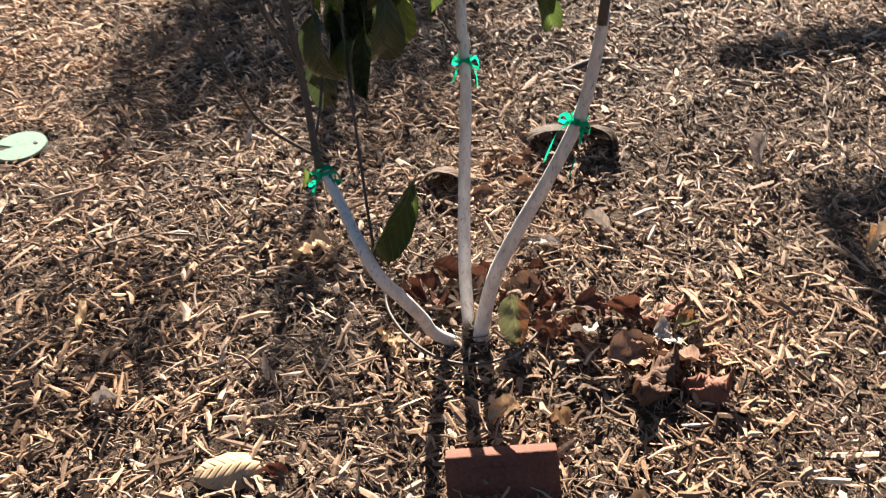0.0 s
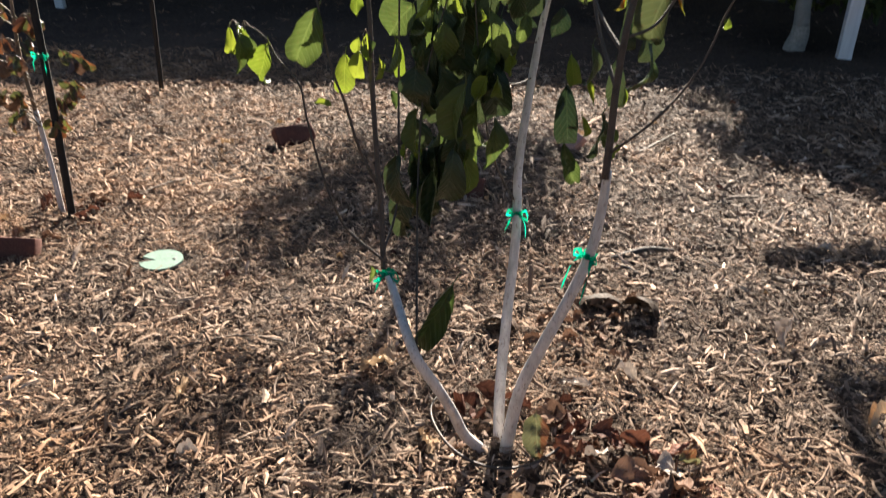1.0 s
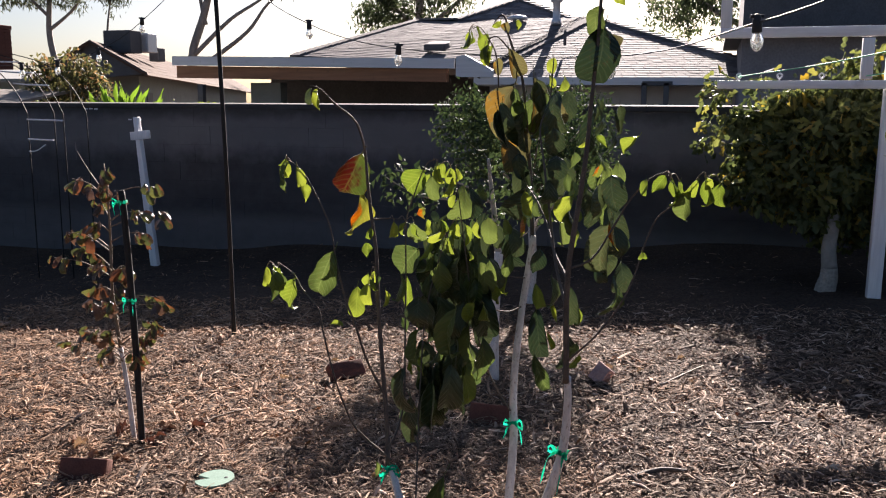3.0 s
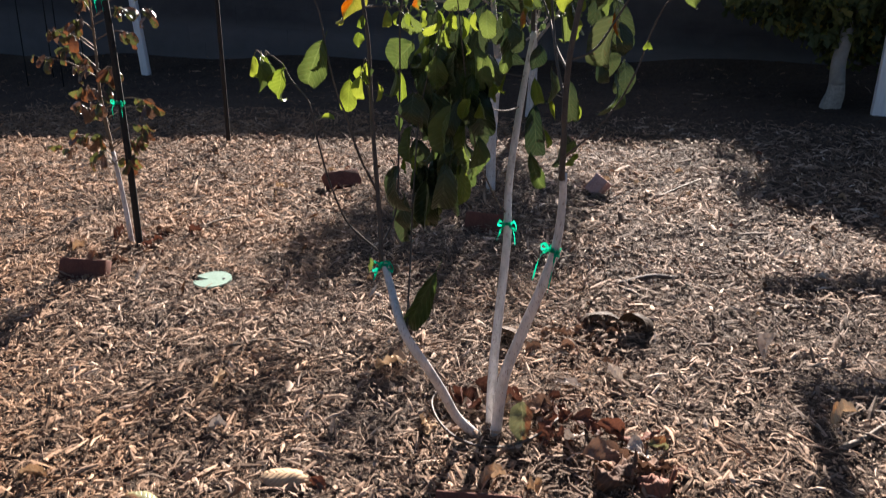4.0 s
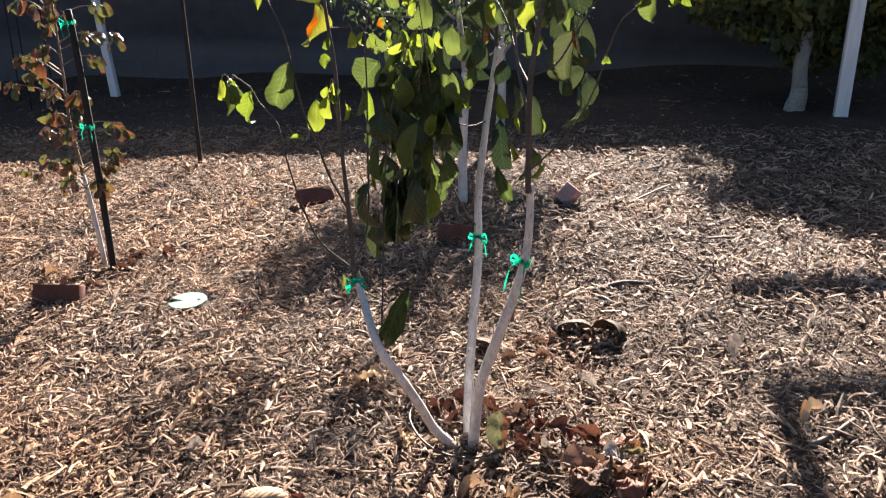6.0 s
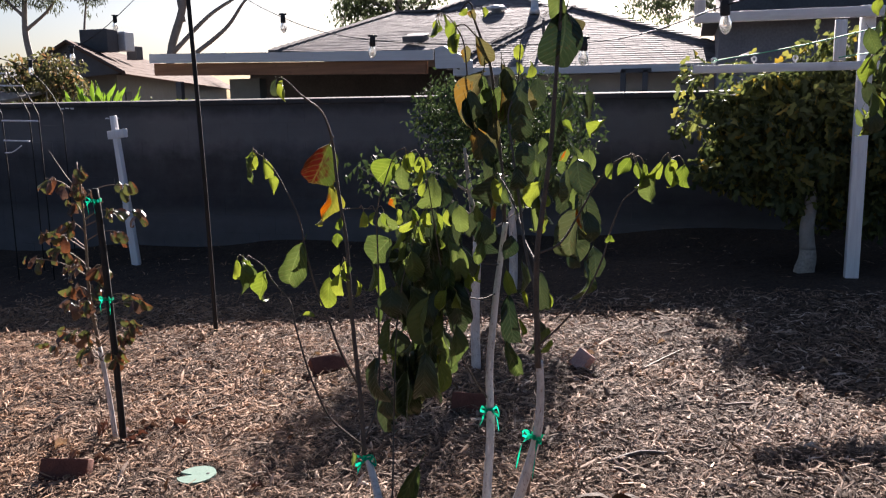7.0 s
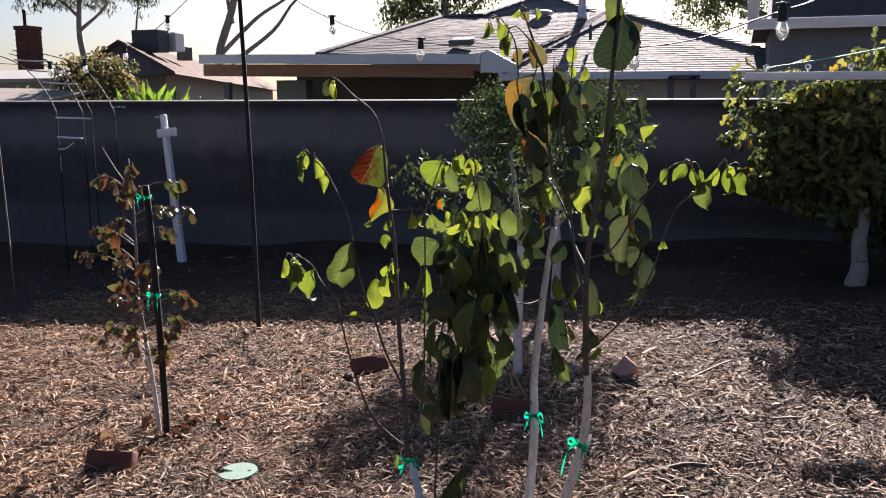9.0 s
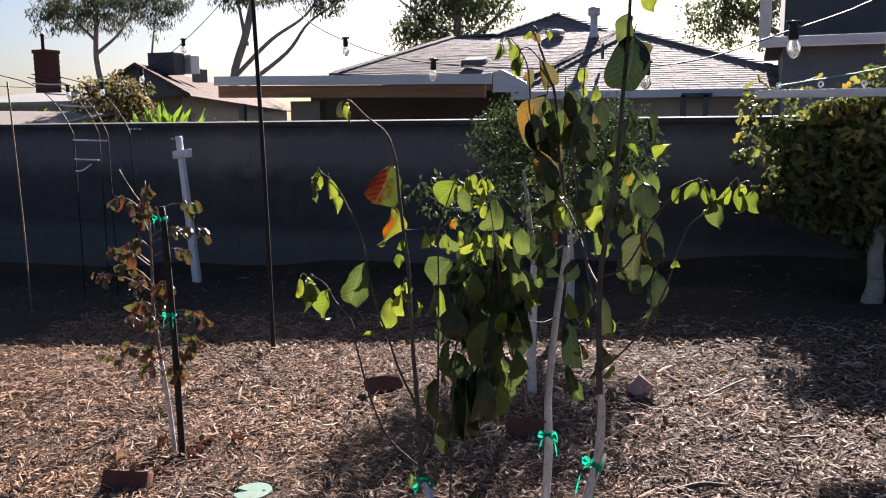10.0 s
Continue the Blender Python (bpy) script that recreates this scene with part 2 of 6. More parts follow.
M_DRY = [
    leaf_material("dry_leaf_brown", (0.08, 0.044, 0.029), (0.23, 0.135, 0.09), spots=0.6, share=0.06, rough=0.75),
    leaf_material("dry_leaf_russet", (0.05, 0.023, 0.017), (0.16, 0.066, 0.042), spots=0.85, share=0.07, rough=0.7),
    leaf_material("dry_leaf_tan", (0.25, 0.16, 0.09), (0.4, 0.275, 0.17), spots=0.3, share=0.08, rough=0.8),
    leaf_material("dry_leaf_green", (0.13, 0.13, 0.06), (0.25, 0.24, 0.12), blotch=(0.17, 0.07, 0.035), spots=0.5, share=0.1, turn=0.74),
    leaf_material("dry_leaf_grey", (0.32, 0.265, 0.225), (0.48, 0.42, 0.365), spots=0.3, share=0.06, rough=0.8),
]
M_TIE = foliage_material("tie_tape_green", ((0.0, (0.0, 0.42, 0.25)), (1.0, (0.01, 0.52, 0.33))), 1.5, 0.5, 0.35)
M_STAKE = speckled("black_stake_paint", (0.008, 0.008, 0.008), (0.018, 0.017, 0.016), 20, 0.7, bump=0.2, spec=0.25)
M_WHITE = paint_wood("white_painted_timber", (0.62, 0.61, 0.62), (0.76, 0.755, 0.76))
M_HOSE = speckled("drip_hose", (0.05, 0.036, 0.027), (0.1, 0.075, 0.057), 40, 0.6)
M_MINT = speckled("mint_plastic", (0.16, 0.25, 0.2), (0.22, 0.31, 0.25), 20, 0.75, bump=0.1, spec=0.15)
M_BLACK = Mat("black_rubber", 0.6, spec=0.4).color((0.012, 0.012, 0.013)).m
M_GLASS = clear_glass()
M_METAL = Mat("dark_iron", 0.5, 0.6).color((0.03, 0.028, 0.026)).m
M_GALV = speckled("galvanised_steel", (0.45, 0.47, 0.5), (0.6, 0.62, 0.66), 14, 0.45, metal=0.5, bump=0.05)
M_STUCCO = speckled("pale_stucco", (0.4, 0.375, 0.35), (0.5, 0.475, 0.45), 3, 0.95, fine=90, bump=0.3)
M_STUCCO2 = speckled("grey_stucco", (0.15, 0.16, 0.152), (0.21, 0.22, 0.21), 3, 0.95, fine=90, bump=0.3)
M_DARKWALL = speckled("charcoal_siding", (0.07, 0.07, 0.075), (0.1, 0.1, 0.105), 4, 0.8)
M_FASCIA = paint_wood("fascia_paint", (0.5, 0.5, 0.52), (0.6, 0.6, 0.62), grain=(0.6, 9, 9))
M_RAIL = paint_wood("white_painted_rail", (0.62, 0.61, 0.62), (0.76, 0.755, 0.76), grain=(2.2, 22, 22))
M_BEAM = paint_wood("brown_beam", (0.2, 0.09, 0.045), (0.3, 0.145, 0.075), 0.7, (0.6, 9, 9))
# porch shade put into a dark base colour
M_SHADE = speckled("porch_shade_tone", (0.06, 0.05, 0.045), (0.1, 0.085, 0.075), 3, 0.9)
M_SHINGLE = shingle_material("grey_shingles", (0.09, 0.08, 0.078), (0.24, 0.215, 0.21), 0.08)
M_SHINGLE2 = shingle_material("brown_shingles", (0.07, 0.047, 0.036), (0.12, 0.085, 0.067), 0.05)
M_PANEL = speckled("pale_roof_sheet", (0.15, 0.15, 0.145), (0.22, 0.22, 0.215), 3, 0.9)
M_GREEN_ROPE = Mat("green_rope", 0.7).color((0.1, 0.42, 0.24)).m
M_CAP = shingle_material("ridge_shingles", (0.1, 0.088, 0.085), (0.2, 0.18, 0.172))
M_TAN = speckled("tan_roof_sheet", (0.13, 0.11, 0.09), (0.2, 0.172, 0.145), 3, 0.9)


# ---- mesh helpers ----
def mesh_of(name, bm, mat, smooth=True):
    me = bpy.data.meshes.new(name)
    bm.normal_update()
    bm.to_mesh(me)
    bm.free()
    for m in (mat if isinstance(mat, list) else [mat]):
        me.materials.append(m)
    if smooth:
        me.shade_smooth()
    return me


def part(name, bm, mat, parent=None, label="", smooth=True):
    ob = new(name, mesh_of(name, bm, mat, smooth))
    ob.parent = parent
    if label:
        tagged(ob, label)
    return ob


def empty(name, at=(0, 0, 0)):
    ob = new(name)
    ob.empty_display_size = 0.1
    ob.location = at
    return ob


def box(bm, size, m=Matrix(), bevel=0.0, index=0):
    """Adds a box of that size, centred, moved by m."""
    made = bmesh.ops.create_cube(bm, size=1.0)
    vs = made["verts"]
    bmesh.ops.scale(bm, vec=size, verts=vs)
    if bevel:
        es = list({e for v in vs for e in v.link_edges})
        made = bmesh.ops.bevel(bm, geom=es, offset=bevel, segments=2, affect="EDGES", profile=0.5)
        vs = list({v for f in made["faces"] for v in f.verts} | {v for v in vs if v.is_valid})
        seen, todo = set(vs), list(vs)
        while todo:
            for e in todo.pop().link_edges:
                for w in e.verts:
                    if w not in seen:
                        seen.add(w)
                        todo.append(w)
        vs = list(seen)
    bmesh.ops.transform(bm, matrix=m, verts=vs)
    return vs


def boxed(size, m=Matrix(), bevel=0.0):
    bm = bmesh.new()
    box(bm, size, m, bevel)
    return bm


def spline(points, steps=6):
    """Points on a smooth curve through the given ones."""
    p = [Vector(q) for q in points]
    p = [2 * p[0] - p[1]] + p + [2 * p[-1] - p[-2]]
    out = []
    for i in range(1, len(p) - 2):
        for k in range(steps):
            t = k / steps
            a, b, c, d = p[i - 1:i + 3]
            out.append(0.5 * (2 * b + (c - a) * t + (2 * a - 5 * b + 4 * c - d) * t * t + (3 * b - a - 3 * c + d) * t ** 3))
    out.append(p[-2])
    return out


def tube(bm, points, r0, r1, sides=8, steps=5, wobble=0.0, rng=None):
    """A tapering round limb along a smooth curve."""
    line = spline(points, steps) if steps > 1 else [Vector(q) for q in points]
    rings, up = [], Vector((0.31, 0.2, 0.93))
    n = len(line) - 1
    for i, q in enumerate(line):
        d = (line[min(i + 1, n)] - line[max(i - 1, 0)]).normalized()
        u = d.cross(up)
        u = u.normalized() if u.length > 1e-4 else Vector((1, 0, 0))
        w = d.cross(u)
        r = r0 + (r1 - r0) * i / n
        if wobble:
            r *= 1 + rng.uniform(-wobble, wobble)
        rings.append([bm.verts.new(q + r * (u * math.cos(a) + w * math.sin(a))) for a in (2 * math.pi * k / sides for k in range(sides))])
    for a, b in zip(rings, rings[1:]):
        for k in range(sides):
            bm.faces.new((a[k], a[(k + 1) % sides], b[(k + 1) % sides], b[k]))
    bm.faces.new(rings[0][::-1])
    bm.faces.new(rings[-1])
    return bm


def lathe(bm, profile, sides=16, m=Matrix()):
    """A turned form from (radius, height) pairs."""
    rings = [[bm.verts.new(m @ Vector((r * math.cos(a), r * math.sin(a), z))) for a in (2 * math.pi * k / sides for k in range(sides))] for r, z in profile]
    for a, b in zip(rings, rings[1:]):
        for k in range(sides):
            bm.faces.new((a[k], a[(k + 1) % sides], b[(k + 1) % sides], b[k]))
    bm.faces.new(rings[0][::-1])
    bm.faces.new(rings[-1])
    return bm


def pieces_mesh(name, verts, faces, mat, smooth=False):
    """One mesh out of many alike pieces, from arrays."""
    me = bpy.data.meshes.new(name)
    nv, nf, k = len(verts), len(faces), faces.shape[1]
    me.vertices.add(nv)
    me.vertices.foreach_set("co", np.ascontiguousarray(verts, dtype=np.float32).ravel())
    me.loops.add(nf * k)
    me.loops.foreach_set("vertex_index", np.ascontiguousarray(faces, dtype=np.int32).ravel())
    me.polygons.add(nf)
    me.polygons.foreach_set("loop_start", np.arange(0, nf * k, k, dtype=np.int32))
    me.polygons.foreach_set("loop_total", np.full(nf, k, dtype=np.int32))
    me.update(calc_edges=True)
    me.materials.append(mat)
    if smooth:
        me.shade_smooth()
    else:
        me.shade_flat()
    return me


# ---- ground ----
def rise(x, y):
    """Height of the mulch bed: it falls gently to one side, with small humps."""
    flat = 0.056 * np.clip(x, -7.5, 3.5)
    hump = 0.012 * np.sin(2.1 * x + 0.7 * y) * np.cos(1.7 * y - 0.4 * x) + 0.006 * np.sin(6.3 * x + 1.0) * np.sin(5.1 * y)
    bank = 0.10 * np.clip((y - 7.16) / 0.6, 0, 1) ** 2 * (y < 7.8) * (0.75 + 0.25 * np.sin(3 * x))
    return flat + hump * (y < 7.75) + bank


def gz(x, y):
    return float(rise(np.float64(x), np.float64(y)))


def build_ground():
    xs = np.concatenate([[-400, -150, -60, -30, -18, -12, -9], np.arange(-7.5, 4.0, 0.06), [5, 8, 14, 30, 60, 150, 400]])
    ys = np.concatenate([[-300, -100, -30, -10, -4], np.arange(-2.0, 8.3, 0.06), [9, 10, 12, 15, 20, 30, 60, 120, 300, 900]])
    gx, gy = np.meshgrid(xs, ys)
    gzv = rise(gx, gy)
    rng = np.random.default_rng(3)
    inner = (gx > -7.4) & (gx < 3.9) & (gy > -2) & (gy < 7.75)
    gzv = gzv + inner * rng.normal(0, 0.004, gx.shape)
    v = np.stack([gx.ravel(), gy.ravel(), gzv.ravel()], 1)
    n, m = gx.shape
    i = (np.arange(n - 1)[:, None] * m + np.arange(m - 1)[None, :]).ravel()
    f = np.stack([i, i + 1, i + 1 + m, i + m], 1)
    g = new("ground", pieces_mesh("ground", v, f, M_SOIL, True))
    tagged(g, "dark brown soil and fine mulch, gently sloping garden bed", "ground", kind="structure")


def chips(name, n, x0, x1, y0, y1, lo, hi, seed, label, depth=0.016):
    """Loose wood chips, shredded bark and splinters: curved, ridged shreds lying in all directions."""
    rng = np.random.default_rng(seed)
    x, y = rng.uniform(x0, x1, n), rng.uniform(y0, y1, n)
    keep = rng.uniform(0, 1.25, n) < np.clip(1.25 - 0.1 * (y - 0.5), 0.6, 1.25)
    edge = np.minimum(np.minimum(x - x0, x1 - x), (y - y0) * 1.5 + np.where((y0 > 2) & (np.abs(x + 0.25) < 2.1), 1.0, 0.0))
    keep &= rng.uniform(0.0, 0.4, n) < edge + 0.12 * np.sin(7 * y + 3 * np.sin(5 * y))
    # chips thin out from the wall's shadow edge; barer dark soil deepens that shade
    keep &= rng.uniform(0, 1, n) < np.clip(1 - (y - 4.7) / 1.0, 0.16, 1)
    keep &= np.hypot(x + 1.29, y - 2.11) > 0.1
    x, y = x[keep], y[keep]
    n = len(x)
    length = np.exp(rng.uniform(math.log(lo), math.log(hi * 0.65), n))
    length = np.where(rng.uniform(0, 1, n) < 0.12, rng.uniform(hi * 0.55, hi * 1.1, n), length)
    broad = rng.uniform(0, 1, n) < 0.2
    width = length * rng.uniform(0.06, 0.17, n)
    width = np.where(broad, np.minimum(length, 0.035) * rng.uniform(0.28, 0.6, n), width)
    width = np.clip(width, 0.0013, max(0.014, hi * 0.17))
    thick = np.clip(width * rng.uniform(0.12, 0.4, n), 0.0008, 0.0032)
    yaw = rng.uniform(0, 2 * math.pi, n)
    tilt = rng.normal(0, 0.25, n)
    roll = rng.normal(0, 0.34, n)
    z = rise(x, y) + rng.uniform(-0.001, depth, n) + np.abs(np.sin(tilt)) * length * 0.25
    ends = rng.uniform(0.08, 0.95, (n, 2))
    bend = rng.normal(0, 0.055, n) * length
    arch = rng.normal(0, 0.04, n) * length
    rows = []
    for s, e in ((-0.5, ends[:, 0]), (0.0, np.ones(n)), (0.5, ends[:, 1])):
        for a, b in ((-0.5, 0.0), (0.08, 1.0), (0.5, 0.0)):
            px = s * length + a * width * 0.6 * (e - 0.5)
            py = a * width * e + (bend if s == 0.0 else 0.0)
            pz = b * thick * e + (np.abs(arch) if s == 0.0 else 0.0)
            py, pz = py * np.cos(roll) - pz * np.sin(roll), py * np.sin(roll) + pz * np.cos(roll)
            px, pz = px * np.cos(tilt) - pz * np.sin(tilt), px * np.sin(tilt) + pz * np.cos(tilt)
            rows.append(np.stack([x + px * np.cos(yaw) - py * np.sin(yaw), y + px * np.sin(yaw) + py * np.cos(yaw), z + pz], 1))
    v = np.stack(rows, 1)
    q = []
    for k in (0, 3):
        for a in (0, 1):
            q += [(k + a, k + a + 1, k + a + 4), (k + a, k + a + 4, k + a + 3)]
    f = (np.arange(n)[:, None, None] * 9 + np.array(q)[None]).reshape(-1, 3)
    ob = new(name, pieces_mesh(name, v.reshape(-1, 3), f, M_CHIP))
    tagged(ob, label, "mulch", kind="stuff")


build_ground()
SUNLIT = "tan and brown shredded wood mulch, sunlit and loose"
chips("wood_mulch", 76000, -2.6, 2.1, 0.1, 2.85, 0.013, 0.068, 11, SUNLIT, 0.027)
chips("wood_mulch", 104000, -2.6, 2.1, 0.1, 2.85, 0.006, 0.034, 16, SUNLIT, 0.022)
chips("wood_mulch", 3200, -2.6, 2.1, 0.1, 2.85, 0.045, 0.115, 17, SUNLIT, 0.032)
chips("wood_mulch", 3600, -4.6, 2.6, 2.7, 5.0, 0.05, 0.13, 18, SUNLIT, 0.026)
chips("wood_mulch", 128000, -5.0, 2.8, 2.6, 5.4, 0.015, 0.085, 12, SUNLIT, 0.021)
chips("wood_mulch", 18000, -7.4, 3.6, 5.2, 7.8, 0.025, 0.09, 13, "brown wood mulch lying in the shade of the wall")
chips("wood_mulch", 16000, -3.9, -1.9, 1.3, 2.8, 0.012, 0.07, 15, SUNLIT)
chips("wood_mulch", 12000, -2.7, 2.5, -1.9, 0.4, 0.015, 0.06, 14, SUNLIT)


# ---- block wall ----
WALL_Y, WALL_TOP = 7.76, 1.40


def build_wall():
    wall = empty("wall_north", (0, WALL_Y, 0))
    tagged(wall, "grey concrete block garden wall with a flat cap", "wall", kind="structure")
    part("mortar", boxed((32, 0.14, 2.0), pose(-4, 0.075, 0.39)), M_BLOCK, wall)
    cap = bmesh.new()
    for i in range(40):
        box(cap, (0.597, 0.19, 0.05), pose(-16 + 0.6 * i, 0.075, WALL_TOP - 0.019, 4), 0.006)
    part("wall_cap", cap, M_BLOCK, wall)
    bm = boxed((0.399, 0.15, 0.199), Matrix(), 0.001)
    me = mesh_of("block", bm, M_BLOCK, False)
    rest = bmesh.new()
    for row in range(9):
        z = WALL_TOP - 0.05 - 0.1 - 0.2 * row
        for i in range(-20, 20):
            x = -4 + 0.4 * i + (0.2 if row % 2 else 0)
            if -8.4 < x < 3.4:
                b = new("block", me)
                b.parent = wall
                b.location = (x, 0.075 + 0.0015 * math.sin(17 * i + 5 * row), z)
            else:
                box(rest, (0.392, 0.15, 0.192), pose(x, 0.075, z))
    # two rows of tiny white dashes on the wall face
    for x0, z0 in ((-6.42, 1.335), (-5.83, 1.22)):
        fleck = bmesh.new()
        for k in range(3):
            box(fleck, (0.045, 0.004, 0.016), pose(x0 + 0.068 * k, -0.004, z0 + 0.003 * (k % 2)))
        part("paint_fleck", fleck, M_WHITE, wall, "three small white dashes in a row", False)
    tagged(part("far_blocks", rest, M_BLOCK, wall, smooth=False), kind="stuff")


# ---- the young tree in the middle ----
def leaf_mesh(name, seed, mat, curl=0.5, fold=0.3, crumple=0.05):
    """A broad oval leaf of unit length and width with a short stalk; its tip lies along y and rolls under by curl radians."""
    rng = random.Random(seed)
    bm = bmesh.new()
    rows, nt, cols = [], 13, (-1.0, -0.72, -0.36, 0.0, 0.36, 0.72, 1.0)
    side, phase = rng.uniform(-0.16, 0.16), rng.uniform(0, 6)
    y = z = 0.0
    for i in range(nt):
        t = i / (nt - 1)
        if i:
            ang = curl * (t ** 1.6) * 1.2 - 0.25 * curl + 0.25 * math.sin(5 * t + phase)
            y += math.cos(ang) / (nt - 1)
            z -= math.sin(ang) / (nt - 1)
        w = 0.5 * (math.sin(math.pi * min(1.0, t ** 0.88)) ** 0.75) * (1.04 - 0.1 * t) if 0 < i < nt - 1 else 0.012
        if t > 0.74:
            w *= 1 - 0.5 * ((t - 0.74) / 0.26) ** 1.5
        roll = fold * (0.7 + 0.5 * math.sin(2.2 * t + phase))
        row = []
        for c in cols:
            a = abs(c) * roll * (1.15 if c > 0 else 0.85)
            x = math.copysign(w * abs(c) * math.cos(a), c) + side * math.sin(math.pi * t)
            up = w * abs(c) * math.sin(a) + 0.085 * c * c * math.sin(9 * t + phase + (1.7 if c > 0 else 0))
            if crumple:
                up += crumple * noise.noise(Vector((c * 1.7 + seed, t * 3.1, seed * 0.37)))
                x += crumple * 0.5 * noise.noise(Vector((t * 5 + seed, c * 2, 3.3)))
            row.append(bm.verts.new((x, y, z + up)))
        rows.append(row)
    for a, b in zip(rows, rows[1:]):
        for k in range(len(cols) - 1):
            bm.faces.new((a[k], a[k + 1], b[k + 1], b[k]))
    bmesh.ops.scale(bm, vec=(1, 1 / max(0.3, y), 1), verts=bm.verts)
    tube(bm, [(0, -0.2, 0.1), (0, -0.08, 0.03), (0, 0.02, 0)], 0.012, 0.014, 4, 1)
    return mesh_of(name, bm, mat)


LEAF = [[leaf_mesh("leaf", 7 * k + s, m, 0.4 + 0.33 * s, 0.2 + 0.22 * ((s * 2 + k) % 6), 0.13) for s in range(6)] for k, m in enumerate(M_LEAF)]
leaf_rng = random.Random(21)
EYE_SIDE = Vector((0.35, -1.0, 0.12))


def place_leaf(parent, base, tip, width, me, twist, name="leaf"):
    """Hangs a leaf between its base and tip; twist turns its face from the open side."""
    base, tip = Vector(base), Vector(tip)
    yv = tip - base
    ln = yv.length
    yv = yv / ln
    zv = EYE_SIDE - EYE_SIDE.dot(yv) * yv
    zv.normalize()
    zv = Matrix.Rotation(twist, 3, yv) @ zv
    xv = yv.cross(zv)
    ob = new(name, me)
    m = Matrix((xv * width, yv * ln, zv * 0.5 * (ln + width))).transposed().to_4x4()
    m.translation = base
    ob.matrix_world = m
    if parent:
        ob.parent = parent
        ob.matrix_parent_inverse = parent.matrix_basis.inverted()
    return ob


def limb(parent, name, points, r0, r1, mat, sides=8, label=""):
    ob = part(name, tube(bmesh.new(), points, r0, r1, sides), mat, None, label)
    ob.parent = parent
    ob.matrix_parent_inverse = parent.matrix_basis.inverted()
    return ob


tree = tagged(empty("young_tree", (0.02, 1.35, 0.0)), "three-stemmed young fruit tree, whitewashed below, autumn leaves hanging", "tree")
WHITE_STEMS = (
    ([(0.011, 1.350, -0.026), (-0.040, 1.280, 0.075), (-0.058, 1.200, 0.195), (-0.080, 1.130, 0.302), (-0.116, 1.090, 0.392), (-0.145, 1.100, 0.451), (-0.174, 1.140, 0.488), (-0.206, 1.180, 0.533)], 0.0135, 0.0088),
    ([(0.034, 1.360, -0.052), (0.016, 1.430, 0.118), (0.011, 1.500, 0.298), (0.010, 1.560, 0.478), (-0.003, 1.610, 0.634), (0.004, 1.660, 0.817), (0.012, 1.690, 0.926), (0.026, 1.700, 1.037)], 0.0145, 0.0076),
    ([(0.047, 1.350, -0.043), (0.073, 1.310, 0.194), (0.117, 1.290, 0.346), (0.157, 1.265, 0.468), (0.194, 1.240, 0.603), (0.206, 1.220, 0.712), (0.208, 1.195, 0.799)], 0.016, 0.008),
)
for pts, r0, r1 in WHITE_STEMS:
    limb(tree, "painted_stem", pts, r0, r1, M_PAINTED, 12, "stem painted chalky white")
DARK_STEMS = (
    ([(-0.215, 1.180, 0.540), (-0.226, 1.200, 0.646), (-0.240, 1.210, 0.783), (-0.252, 1.220, 0.905), (-0.261, 1.230, 1.041), (-0.277, 1.240, 1.134), (-0.286, 1.240, 1.215), (-0.290, 1.240, 1.269), (-0.295, 1.230, 1.319), (-0.311, 1.220, 1.362), (-0.352, 1.210, 1.396), (-0.384, 1.200, 1.430), (-0.402, 1.200, 1.437)], 0.0068, 0.002),
    ([(0.023, 1.700, 1.021), (0.016, 1.710, 1.149), (0.008, 1.710, 1.244), (-0.005, 1.720, 1.354), (-0.018, 1.720, 1.463), (-0.043, 1.720, 1.540), (-0.063, 1.720, 1.595), (-0.069, 1.720, 1.630), (-0.082, 1.720, 1.641), (-0.101, 1.720, 1.622)], 0.007, 0.002),
    ([(0.205, 1.190, 0.787), (0.205, 1.180, 0.877), (0.204, 1.170, 0.956), (0.208, 1.160, 1.057), (0.217, 1.160, 1.131), (0.229, 1.160, 1.216), (0.239, 1.160, 1.311), (0.244, 1.160, 1.393), (0.251, 1.160, 1.484), (0.256, 1.160, 1.564), (0.260, 1.160, 1.708), (0.263, 1.160, 1.795)], 0.0082, 0.004),
)
for pts, r0, r1 in DARK_STEMS:
    limb(tree, "upper_stem", pts, r0 * 0.88, r1 * 0.75, M_BARK, 8)
TWIGS_A = (
    ([(-0.209, 1.185, 0.553), (-0.281, 1.150, 0.633), (-0.303, 1.120, 0.709), (-0.321, 1.110, 0.776), (-0.341, 1.100, 0.875), (-0.353, 1.100, 0.934), (-0.393, 1.100, 0.978), (-0.410, 1.100, 1.008), (-0.438, 1.100, 1.028), (-0.461, 1.100, 1.029)], 0.0036, 0.0016),
    ([(-0.234, 1.205, 0.708), (-0.263, 1.170, 0.800), (-0.284, 1.150, 0.892), (-0.302, 1.140, 0.948), (-0.320, 1.130, 1.041), (-0.331, 1.130, 1.107), (-0.344, 1.130, 1.146), (-0.384, 1.130, 1.221), (-0.411, 1.130, 1.255), (-0.439, 1.130, 1.271)], 0.004, 0.0016),
    ([(-0.226, 1.200, 0.646), (-0.247, 1.220, 0.836), (-0.255, 1.220, 0.919), (-0.265, 1.220, 0.967), (-0.271, 1.220, 1.001)], 0.003, 0.0015),
    ([(-0.275, 1.240, 1.127), (-0.248, 1.270, 1.127), (-0.209, 1.300, 1.122)], 0.0028, 0.0015),
)
